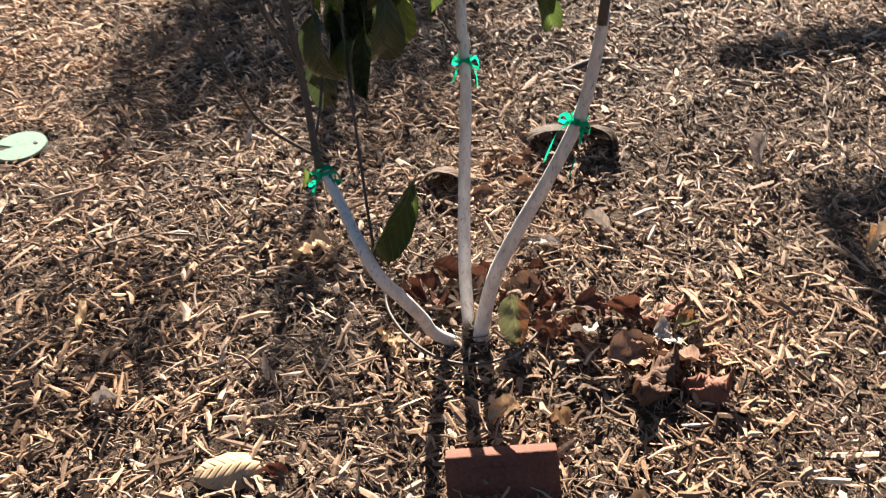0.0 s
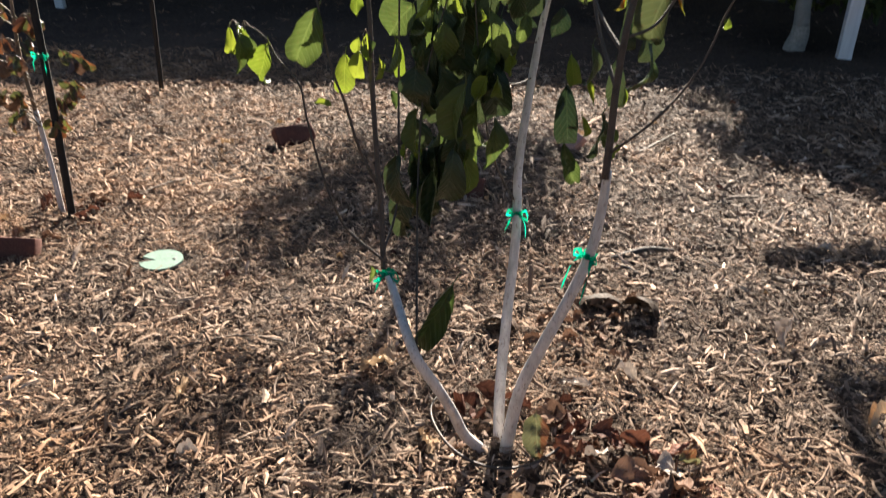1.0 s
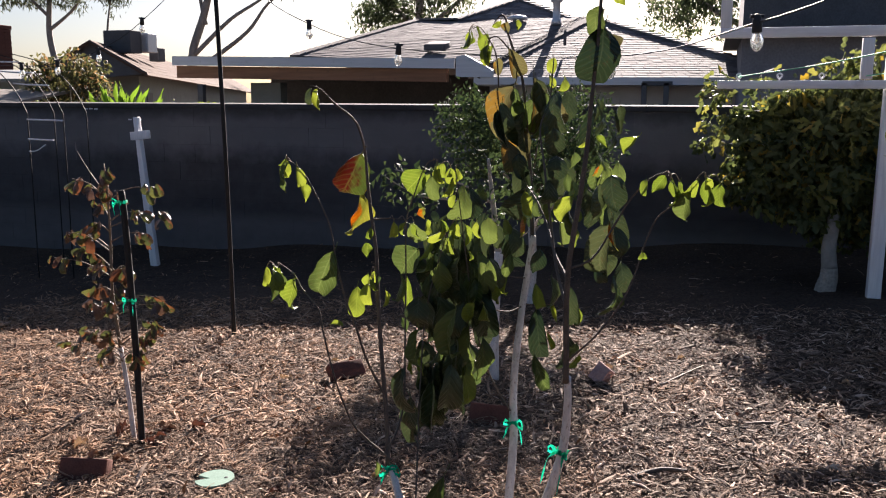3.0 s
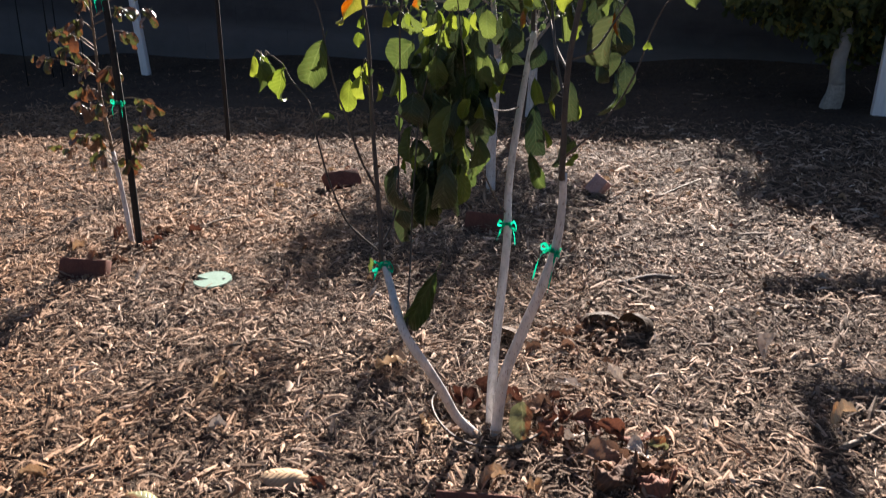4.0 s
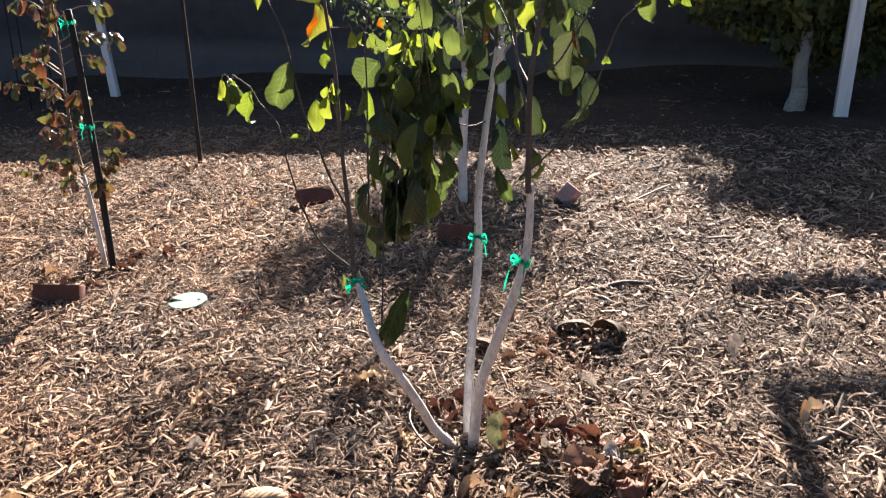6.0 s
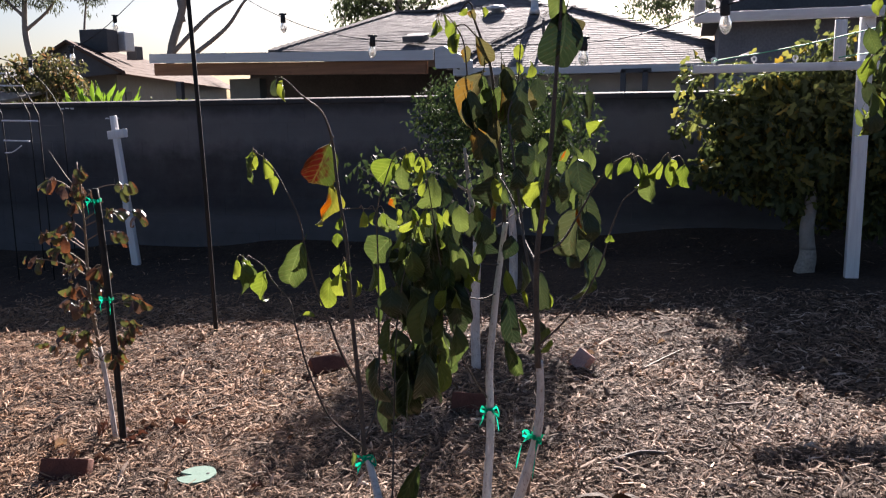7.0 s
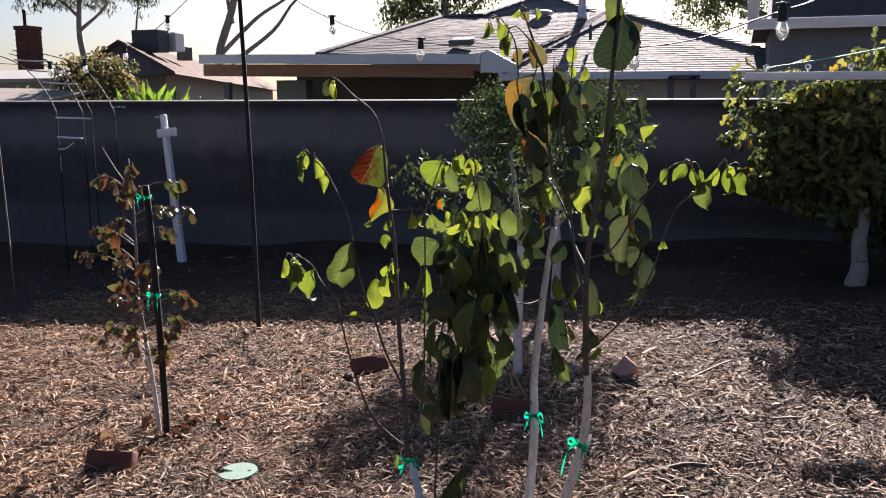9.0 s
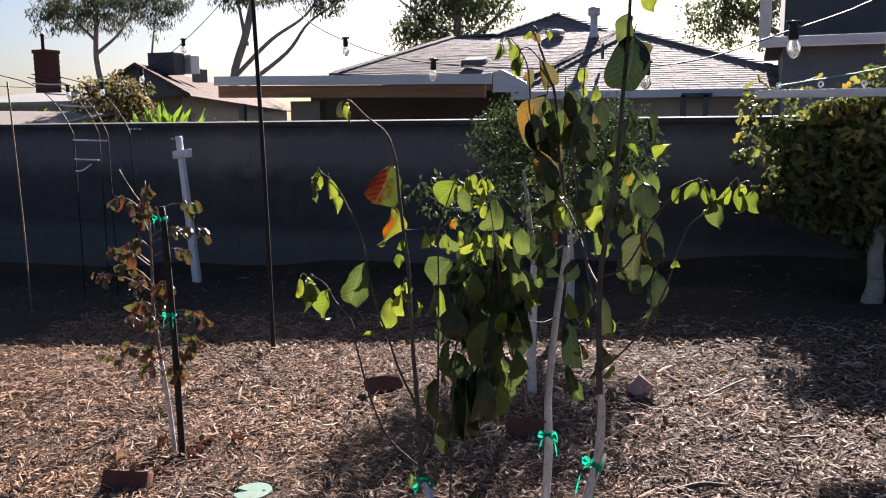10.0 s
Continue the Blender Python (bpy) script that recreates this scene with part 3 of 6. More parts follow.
TWIGS_B = (
    ([(-0.222, 1.190, 0.565), (-0.220, 1.300, 0.640), (-0.242, 1.380, 0.824), (-0.254, 1.420, 0.964), (-0.253, 1.420, 1.098), (-0.233, 1.420, 1.165), (-0.207, 1.420, 1.233), (-0.185, 1.420, 1.259), (-0.159, 1.420, 1.251)], 0.0035, 0.0015),
    ([(-0.119, 1.090, 0.400), (-0.149, 1.200, 0.511), (-0.181, 1.320, 0.696), (-0.190, 1.400, 0.882), (-0.157, 1.450, 1.053), (-0.139, 1.450, 1.095)], 0.0035, 0.0015),
    ([(-0.004, 1.580, 0.562), (-0.032, 1.560, 0.615), (-0.057, 1.500, 0.712), (-0.071, 1.460, 0.814), (-0.087, 1.440, 0.938), (-0.102, 1.420, 1.088), (-0.122, 1.420, 1.234)], 0.0035, 0.0015),
    ([(-0.020, 1.720, 1.470), (-0.047, 1.720, 1.533), (-0.087, 1.720, 1.580), (-0.109, 1.720, 1.581), (-0.120, 1.720, 1.566)], 0.003, 0.0014),
    ([(0.016, 1.710, 1.149), (-0.042, 1.710, 1.291), (-0.080, 1.720, 1.401), (-0.093, 1.720, 1.527), (-0.119, 1.720, 1.582), (-0.144, 1.720, 1.611), (-0.161, 1.720, 1.606)], 0.0038, 0.0014),
)
TWIGS_C = (
    ([(0.206, 1.180, 0.838), (0.273, 1.160, 0.911), (0.321, 1.150, 0.984), (0.349, 1.150, 1.052), (0.361, 1.150, 1.100), (0.386, 1.140, 1.167), (0.416, 1.140, 1.197), (0.449, 1.140, 1.232), (0.470, 1.140, 1.264), (0.483, 1.140, 1.258)], 0.0029, 0.0014),
    ([(0.208, 1.160, 1.051), (0.256, 1.180, 1.074), (0.295, 1.200, 1.140), (0.325, 1.200, 1.195), (0.362, 1.170, 1.242), (0.393, 1.140, 1.262), (0.405, 1.140, 1.257)], 0.0036, 0.0016),
    ([(0.208, 1.160, 1.026), (0.163, 1.250, 1.066), (0.126, 1.350, 1.117), (0.088, 1.420, 1.163), (0.058, 1.480, 1.185)], 0.0045, 0.002),
    ([(0.206, 1.170, 0.956), (0.161, 1.280, 1.034), (0.128, 1.380, 1.127), (0.094, 1.460, 1.258), (0.072, 1.520, 1.341), (0.084, 1.580, 1.413), (0.084, 1.620, 1.515)], 0.005, 0.002),
    ([(0.006, 1.665, 0.840), (-0.021, 1.600, 0.838), (-0.048, 1.520, 0.862), (-0.055, 1.460, 0.891)], 0.0032, 0.0018),
    ([(0.012, 1.690, 0.917), (-0.022, 1.620, 0.933), (-0.039, 1.580, 0.951)], 0.0028, 0.0015),
)
for pts, r0, r1 in TWIGS_A + TWIGS_B + TWIGS_C:
    limb(tree, "branch", pts, r0 * 0.8, r1 * 0.78, M_BARK, 6)


def hang_leaves(rows):
    for bx, by, bz, tx, ty, tz, w, tone in rows:
        me = LEAF[tone][leaf_rng.randrange(6)]
        place_leaf(tree, (bx, by, bz), (tx, ty, tz), w * 1.15, me, leaf_rng.choice((-1, 1)) * leaf_rng.uniform(0.1, 1.15))


hang_leaves([
    (-0.385, 1.184, 1.430, -0.382, 1.168, 1.385, 0.022, 1), (-0.407, 1.194, 1.433, -0.406, 1.180, 1.400, 0.018, 2),
])
hang_leaves([
    (-0.428, 1.104, 1.266, -0.438, 1.100, 1.199, 0.025, 0), (-0.458, 1.155, 1.269, -0.476, 1.167, 1.253, 0.013, 1),
    (-0.405, 1.146, 1.217, -0.397, 1.135, 1.175, 0.026, 1), (-0.325, 1.132, 1.065, -0.375, 1.123, 0.960, 0.072, 0),
])
hang_leaves([
    (-0.456, 1.080, 1.025, -0.448, 1.065, 0.952, 0.039, 0), (-0.400, 1.083, 1.005, -0.425, 1.100, 0.931, 0.043, 1),
    (-0.474, 1.120, 1.025, -0.459, 1.132, 1.001, 0.014, 1), (-0.332, 1.118, 0.895, -0.301, 1.106, 0.900, 0.012, 1),
])
hang_leaves([
    (-0.313, 1.272, 1.282, -0.369, 1.277, 1.178, 0.094, 4), (-0.317, 1.289, 1.180, -0.362, 1.303, 1.072, 0.058, 3),
])
hang_leaves([
    (-0.292, 1.250, 1.067, -0.288, 1.234, 1.037, 0.025, 1), (-0.281, 1.228, 0.996, -0.287, 1.235, 0.968, 0.021, 1),
    (-0.257, 1.220, 0.997, -0.249, 1.208, 0.977, 0.012, 0), (-0.305, 1.218, 0.965, -0.305, 1.201, 0.894, 0.037, 1),
    (-0.249, 1.255, 0.953, -0.253, 1.269, 0.906, 0.016, 1), (-0.271, 1.224, 1.110, -0.277, 1.216, 1.086, 0.015, 1),
])
hang_leaves([
    (-0.215, 1.461, 1.227, -0.265, 1.464, 1.172, 0.061, 1), (-0.202, 1.458, 1.220, -0.223, 1.472, 1.188, 0.025, 1),
    (-0.180, 1.421, 1.223, -0.180, 1.417, 1.157, 0.035, 0), (-0.158, 1.430, 1.253, -0.158, 1.427, 1.214, 0.020, 1),
    (-0.119, 1.386, 1.219, -0.137, 1.378, 1.169, 0.027, 1), (-0.109, 1.451, 1.193, -0.128, 1.433, 1.106, 0.058, 0),
    (-0.072, 1.375, 1.200, -0.067, 1.380, 1.119, 0.034, 2), (-0.128, 1.398, 1.241, -0.134, 1.399, 1.218, 0.017, 1),
    (-0.054, 1.417, 1.203, -0.043, 1.411, 1.160, 0.030, 0),
])
hang_leaves([
    (-0.234, 1.510, 1.126, -0.236, 1.497, 1.101, 0.031, 3), (-0.188, 1.440, 1.127, -0.175, 1.428, 1.101, 0.019, 2),
    (-0.213, 1.466, 1.101, -0.211, 1.457, 1.055, 0.028, 1), (-0.162, 1.433, 1.107, -0.164, 1.443, 1.066, 0.026, 1),
    (-0.143, 1.428, 1.086, -0.198, 1.431, 1.057, 0.022, 1), (-0.216, 1.499, 1.047, -0.229, 1.483, 0.986, 0.028, 1),
    (-0.122, 1.397, 1.076, -0.120, 1.387, 1.027, 0.020, 1), (-0.113, 1.482, 1.091, -0.106, 1.486, 1.032, 0.025, 1),
    (-0.064, 1.418, 1.110, -0.058, 1.412, 1.067, 0.016, 1), (-0.082, 1.411, 1.032, -0.077, 1.410, 1.009, 0.020, 1),
])
hang_leaves([
    (-0.223, 1.365, 1.101, -0.182, 1.373, 1.060, 0.053, 0), (-0.239, 1.468, 1.020, -0.300, 1.486, 0.946, 0.078, 0),
    (-0.193, 1.448, 1.014, -0.228, 1.467, 0.954, 0.055, 0), (-0.248, 1.362, 0.975, -0.253, 1.354, 0.909, 0.032, 0),
    (-0.271, 1.476, 0.946, -0.269, 1.487, 0.868, 0.025, 1), (-0.159, 1.409, 1.000, -0.160, 1.427, 0.908, 0.051, 0),
    (-0.115, 1.434, 1.012, -0.128, 1.447, 0.919, 0.046, 2), (-0.211, 1.395, 0.911, -0.201, 1.383, 0.825, 0.062, 2),
])
hang_leaves([
    (-0.068, 1.543, 1.105, -0.057, 1.529, 1.035, 0.040, 0), (-0.019, 1.536, 1.107, -0.016, 1.554, 1.054, 0.029, 0),
    (0.052, 1.530, 1.188, 0.011, 1.510, 1.114, 0.083, 2), (0.038, 1.495, 1.118, 0.038, 1.482, 1.064, 0.024, 3),
    (-0.003, 1.584, 1.111, 0.044, 1.579, 1.104, 0.015, 1), (0.001, 1.525, 1.009, -0.014, 1.509, 0.954, 0.037, 0),
    (-0.054, 1.608, 0.954, -0.044, 1.605, 0.904, 0.025, 1), (-0.074, 1.515, 0.957, -0.054, 1.497, 0.896, 0.028, 0),
    (-0.029, 1.497, 0.933, -0.026, 1.483, 0.884, 0.034, 1),
])
hang_leaves([
    (-0.095, 1.441, 0.967, -0.086, 1.427, 0.917, 0.023, 0), (-0.056, 1.365, 0.912, -0.081, 1.365, 0.858, 0.040, 1),
    (-0.036, 1.390, 0.904, -0.030, 1.410, 0.853, 0.029, 1), (-0.033, 1.375, 0.821, -0.045, 1.376, 0.701, 0.042, 0),
    (-0.093, 1.453, 0.781, -0.100, 1.449, 0.722, 0.033, 0), (-0.135, 1.479, 0.735, -0.100, 1.478, 0.610, 0.039, 1),
    (-0.154, 1.389, 0.802, -0.165, 1.385, 0.734, 0.036, 0), (-0.196, 1.364, 0.759, -0.189, 1.361, 0.710, 0.017, 1),
    (-0.231, 1.390, 0.741, -0.235, 1.405, 0.695, 0.012, 1), (-0.281, 1.460, 0.835, -0.267, 1.460, 0.792, 0.019, 0),
])
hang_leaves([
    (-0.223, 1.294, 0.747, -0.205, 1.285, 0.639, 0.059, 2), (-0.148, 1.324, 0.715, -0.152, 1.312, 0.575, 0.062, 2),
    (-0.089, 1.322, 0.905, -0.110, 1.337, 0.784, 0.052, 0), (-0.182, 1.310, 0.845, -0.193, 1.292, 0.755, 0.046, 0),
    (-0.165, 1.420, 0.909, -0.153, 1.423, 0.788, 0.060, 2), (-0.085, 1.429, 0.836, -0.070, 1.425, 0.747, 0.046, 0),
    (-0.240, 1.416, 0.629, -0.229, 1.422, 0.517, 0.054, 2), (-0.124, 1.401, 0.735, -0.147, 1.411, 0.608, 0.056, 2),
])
hang_leaves([
    (-0.085, 1.719, 1.628, -0.100, 1.703, 1.608, 0.023, 1), (-0.055, 1.691, 1.619, -0.070, 1.706, 1.597, 0.026, 6),
    (-0.050, 1.760, 1.630, -0.045, 1.777, 1.605, 0.028, 1), (-0.146, 1.704, 1.609, -0.140, 1.710, 1.574, 0.020, 1),
    (-0.128, 1.750, 1.595, -0.134, 1.756, 1.550, 0.035, 1), (-0.110, 1.751, 1.564, -0.120, 1.753, 1.526, 0.022, 1),
    (-0.091, 1.735, 1.527, -0.092, 1.743, 1.478, 0.025, 6), (-0.053, 1.697, 1.550, -0.029, 1.714, 1.482, 0.049, 6),
])
hang_leaves([
    (-0.036, 1.715, 1.458, -0.085, 1.698, 1.304, 0.090, 6), (0.015, 1.717, 1.411, -0.054, 1.735, 1.344, 0.056, 0),
    (0.031, 1.680, 1.464, 0.064, 1.662, 1.363, 0.073, 5), (0.015, 1.708, 1.472, 0.031, 1.693, 1.335, 0.065, 6),
    (0.066, 1.716, 1.417, 0.090, 1.723, 1.332, 0.047, 6), (0.112, 1.607, 1.475, 0.112, 1.594, 1.438, 0.033, 1),
    (0.026, 1.676, 1.357, 0.018, 1.679, 1.328, 0.018, 1), (-0.009, 1.690, 1.338, -0.025, 1.707, 1.243, 0.055, 6),
    (-0.041, 1.626, 1.306, -0.024, 1.606, 1.222, 0.051, 6),
])
hang_leaves([
    (0.256, 1.177, 1.597, 0.242, 1.157, 1.528, 0.055, 0), (0.264, 1.175, 1.558, 0.249, 1.160, 1.453, 0.074, 2),
    (0.270, 1.172, 1.542, 0.292, 1.184, 1.494, 0.036, 6), (0.309, 1.175, 1.646, 0.293, 1.177, 1.603, 0.041, 1),
])
hang_leaves([
    (0.215, 1.325, 1.339, 0.202, 1.314, 1.302, 0.022, 1), (0.242, 1.301, 1.331, 0.264, 1.294, 1.306, 0.019, 1),
    (0.332, 1.327, 1.330, 0.294, 1.338, 1.292, 0.031, 1), (0.255, 1.277, 1.269, 0.244, 1.278, 1.241, 0.019, 3),
    (0.285, 1.223, 1.250, 0.297, 1.205, 1.172, 0.052, 2), (0.252, 1.291, 1.224, 0.249, 1.291, 1.140, 0.058, 2),
    (0.281, 1.324, 1.131, 0.248, 1.328, 1.015, 0.078, 5), (0.288, 1.237, 1.158, 0.301, 1.231, 1.083, 0.019, 3),
])
hang_leaves([
    (0.180, 1.382, 1.185, 0.145, 1.383, 1.124, 0.036, 1), (0.201, 1.291, 1.122, 0.198, 1.305, 1.068, 0.025, 3),
    (0.137, 1.389, 1.279, 0.136, 1.373, 1.227, 0.043, 2), (0.184, 1.355, 1.294, 0.178, 1.350, 1.250, 0.022, 0),
    (0.164, 1.384, 1.238, 0.171, 1.377, 1.200, 0.020, 0), (0.204, 1.318, 1.162, 0.198, 1.318, 1.133, 0.017, 1),
    (0.202, 1.406, 1.221, 0.201, 1.390, 1.193, 0.019, 0), (0.224, 1.304, 1.210, 0.221, 1.309, 1.144, 0.038, 2),
    (0.121, 1.396, 1.220, 0.107, 1.397, 1.155, 0.046, 2), (0.138, 1.342, 1.344, 0.130, 1.356, 1.277, 0.044, 2),
])
hang_leaves([
    (0.362, 1.162, 1.248, 0.359, 1.145, 1.218, 0.015, 1), (0.399, 1.171, 1.255, 0.375, 1.158, 1.222, 0.025, 1),
    (0.463, 1.124, 1.251, 0.441, 1.138, 1.218, 0.026, 1), (0.453, 1.134, 1.229, 0.432, 1.146, 1.167, 0.049, 0),
    (0.481, 1.113, 1.259, 0.483, 1.128, 1.231, 0.022, 1), (0.364, 1.114, 1.105, 0.359, 1.100, 1.093, 0.009, 1),
    (0.362, 1.140, 1.099, 0.371, 1.133, 1.087, 0.009, 1),
])
hang_leaves([
    (0.114, 1.284, 0.988, 0.124, 1.300, 0.932, 0.025, 1), (0.151, 1.301, 0.939, 0.165, 1.281, 0.898, 0.014, 1),
    (0.217, 1.261, 0.944, 0.216, 1.263, 0.906, 0.014, 1), (0.214, 1.279, 0.854, 0.195, 1.287, 0.811, 0.028, 0),
    (0.221, 1.278, 0.827, 0.200, 1.261, 0.798, 0.019, 1), (0.147, 1.255, 0.882, 0.158, 1.268, 0.834, 0.016, 1),
    (0.118, 1.266, 0.823, 0.147, 1.276, 0.728, 0.038, 0), (0.108, 1.329, 0.919, 0.122, 1.334, 0.799, 0.041, 2),
    (0.184, 1.298, 0.876, 0.175, 1.302, 0.781, 0.041, 2), (0.198, 1.261, 0.989, 0.206, 1.278, 0.899, 0.033, 2),
    (0.152, 1.277, 1.011, 0.156, 1.293, 0.936, 0.028, 2),
])
hang_leaves([
    (-0.059, 1.130, 0.557, -0.134, 1.120, 0.389, 0.059, 0),
    (-0.233, 1.150, 0.560, -0.235, 1.150, 0.516, 0.015, 0),
])
# rear fill leaves, mostly in the olive tone with crown shade in its colour
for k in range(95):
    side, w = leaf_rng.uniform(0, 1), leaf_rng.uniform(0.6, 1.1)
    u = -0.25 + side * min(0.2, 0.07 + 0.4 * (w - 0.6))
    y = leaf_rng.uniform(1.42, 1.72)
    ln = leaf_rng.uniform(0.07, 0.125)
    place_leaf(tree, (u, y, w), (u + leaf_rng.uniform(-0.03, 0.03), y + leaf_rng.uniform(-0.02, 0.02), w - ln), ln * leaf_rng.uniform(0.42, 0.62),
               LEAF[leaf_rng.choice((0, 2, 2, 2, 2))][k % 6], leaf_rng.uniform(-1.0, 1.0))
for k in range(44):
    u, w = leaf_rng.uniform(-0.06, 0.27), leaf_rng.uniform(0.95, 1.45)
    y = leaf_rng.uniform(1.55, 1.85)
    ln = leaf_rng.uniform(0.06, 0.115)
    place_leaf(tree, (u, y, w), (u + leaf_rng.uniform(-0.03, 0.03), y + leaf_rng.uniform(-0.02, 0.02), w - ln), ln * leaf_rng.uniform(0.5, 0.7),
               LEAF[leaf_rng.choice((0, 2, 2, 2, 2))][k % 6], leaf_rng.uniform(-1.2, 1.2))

for pts, r0, r1 in TWIGS_A + TWIGS_B + TWIGS_C:
    end, back = Vector(pts[-1]), Vector(pts[-2])
    way = (end - back).normalized()
    for k in range(3):
        at = end.lerp(back, 0.45 * k)
        out = Vector((leaf_rng.uniform(-1, 1), leaf_rng.uniform(-0.8, 0.4), 0)) * 0.014 + way * 0.012
        base = at + out + Vector((0, 0, -0.006))
        limb(tree, "leaf_stalk", [at, at + out * 0.6 + Vector((0, 0, 0.008)), base], 0.0011, 0.0009, M_TWIG, 4)
        ln = leaf_rng.uniform(0.03, 0.05)
        tip = base + Vector((leaf_rng.uniform(-0.35, 0.35), leaf_rng.uniform(-0.3, 0.3), -1)).normalized() * ln
        place_leaf(tree, base, tip, ln * leaf_rng.uniform(0.5, 0.7), LEAF[leaf_rng.choice((0, 1, 1))][3 + k], leaf_rng.choice((-1, 1)) * leaf_rng.uniform(0.2, 1.2))


# ---- plant ties ----
def plant_tie(at, radius, tilt, seed, tail=0.05):
    """A loop of green tape knotted round a stem, with loose bows and tails."""
    rng = random.Random(seed)
    bm = bmesh.new()

    def ribbon(points, w):
        line = spline(points, 4)
        prev = None
        for i, q in enumerate(line):
            wid = w * (0.8 + 0.2 * math.sin(i * 1.3 + seed))
            side = Vector((0.25 * math.sin(i * 0.9 + seed), 0.35 * math.cos(i * 0.7 + seed), 1)).normalized() * wid
            pair = (bm.verts.new(q - side), bm.verts.new(q + side))
            if prev:
                bm.faces.new((prev[0], pair[0], pair[1], prev[1]))
            prev = pair

    ring = [(radius * math.cos(a), radius * math.sin(a), 0.003 * math.sin(3 * a)) for a in (2 * math.pi * k / 10 for k in range(11))]
    ribbon(ring, 0.008)
    s = radius
    for sx in (-1, 1):
        ribbon([(sx * s * 0.5, -s, 0), (sx * (s + 0.006), -s - 0.01, 0.014), (sx * (s + 0.013), -s - 0.008, rng.uniform(-0.012, 0.004)), (sx * s * 0.7, -s - 0.002, -0.004)], 0.005)
        ribbon([(sx * s * 0.6, -s, 0), (sx * (s + 0.006), -s - 0.01, -0.02), (sx * (s + rng.uniform(0.0, 0.014)), -s - 0.006, -tail * rng.uniform(0.9, 1.3))], 0.0065)
    bmesh.ops.solidify(bm, geom=bm.faces[:], thickness=0.0012)
    ob = part("plant_tie", bm, M_TIE)
    ob.matrix_world = pose(*at, 0, tilt, rng.uniform(-25, 25))
    tagged(ob, "bright green plastic tape tied round a tree stem", "plant tie", "plant ties")


def stem_at(k, z):
    line = spline(WHITE_STEMS[k][0], 6)
    return min(line, key=lambda q: abs(q.z - z))


plant_tie(stem_at(0, 0.535), 0.0125, 0, 1, 0.028)
plant_tie(stem_at(1, 0.525), 0.0135, 0, 2, 0.045)
plant_tie(stem_at(2, 0.600), 0.0135, 14, 5, 0.075)


# ---- bricks used as plant markers ----
def marker_brick(at, yaw, lean, label, lettered=False, long=0.2, tip=0.0, mat=None):
    """A clay paver leaning back, bottom edge in the mulch."""
    b = empty("marker_brick")
    bm = boxed((long, 0.055, 0.1), pose(0, 0, 0.05), 0.004)
    for v in bm.verts:
        v.co += Vector((noise.noise(v.co * 31), noise.noise(v.co * 29 + Vector((5, 0, 0))), noise.noise(v.co * 33 + Vector((0, 9, 0))))) * 0.0022
    body = part("brick_body", bm, mat or M_BRICK, b)
    if lettered:
        dark = Mat("engraving_dark", 0.9).color((0.09, 0.032, 0.024)).m
        for w, x, z in ((0.085, -0.012, 0.074), (0.05, 0.01, 0.03)):
            n = 7 if w > 0.06 else 4
            for i in range(n):
                part("engraved_mark", boxed((w / n * 0.72, 0.0016, 0.0075), pose(x - w / 2 + w * (i + 0.5) / n, -0.0288, z)), dark, body, "worn dark engraved mark", False)
    b.matrix_world = pose(at[0], at[1], gz(at[0], at[1]) + at[2], -lean, tip, yaw)
    tagged(b, label, "brick", "plant marker bricks")
    return b


marker_brick((0.103, 0.952, -0.022), 2, 38, "engraved red clay brick leaning back in the mulch before the tree", True, 0.2, -7)
marker_brick((-1.868, 2.055, -0.018), 10, 26, "dark red brick marker standing in mulch near the staked tree")
marker_brick((-0.392, 2.96, -0.02), 0, 20, "red brick marker upright in the tree's shadow before a sapling")
marker_brick((-1.32, 3.50, -0.005), 48, 46, "red brick tilted flat in the mulch")
marker_brick((-0.005, 3.6, 0.005), -38, 34, "broken half of a pinkish brick tilted in the mulch", False, 0.085, 20, M_PINKBRICK)


# ---- drip hose round the trunk ----
def drip_hose():
    pts = []
    for k in range(23):
        a = radians(152 + 200 * k / 22)
        r = 0.185 + 0.008 * math.sin(3 * a)
        x, y = 0.03 + r * math.cos(a), 1.425 + 0.93 * r * math.sin(a)
        pts.append((x, y, gz(x, y) + 0.036 + 0.01 * math.sin(2.1 * a + 0.6)))
    ob = part("drip_hose", tube(bmesh.new(), pts, 0.0034, 0.0034, 6, 3), M_HOSE)
    tagged(ob, "thin grey-brown drip irrigation hose ringing the tree base", "hose")


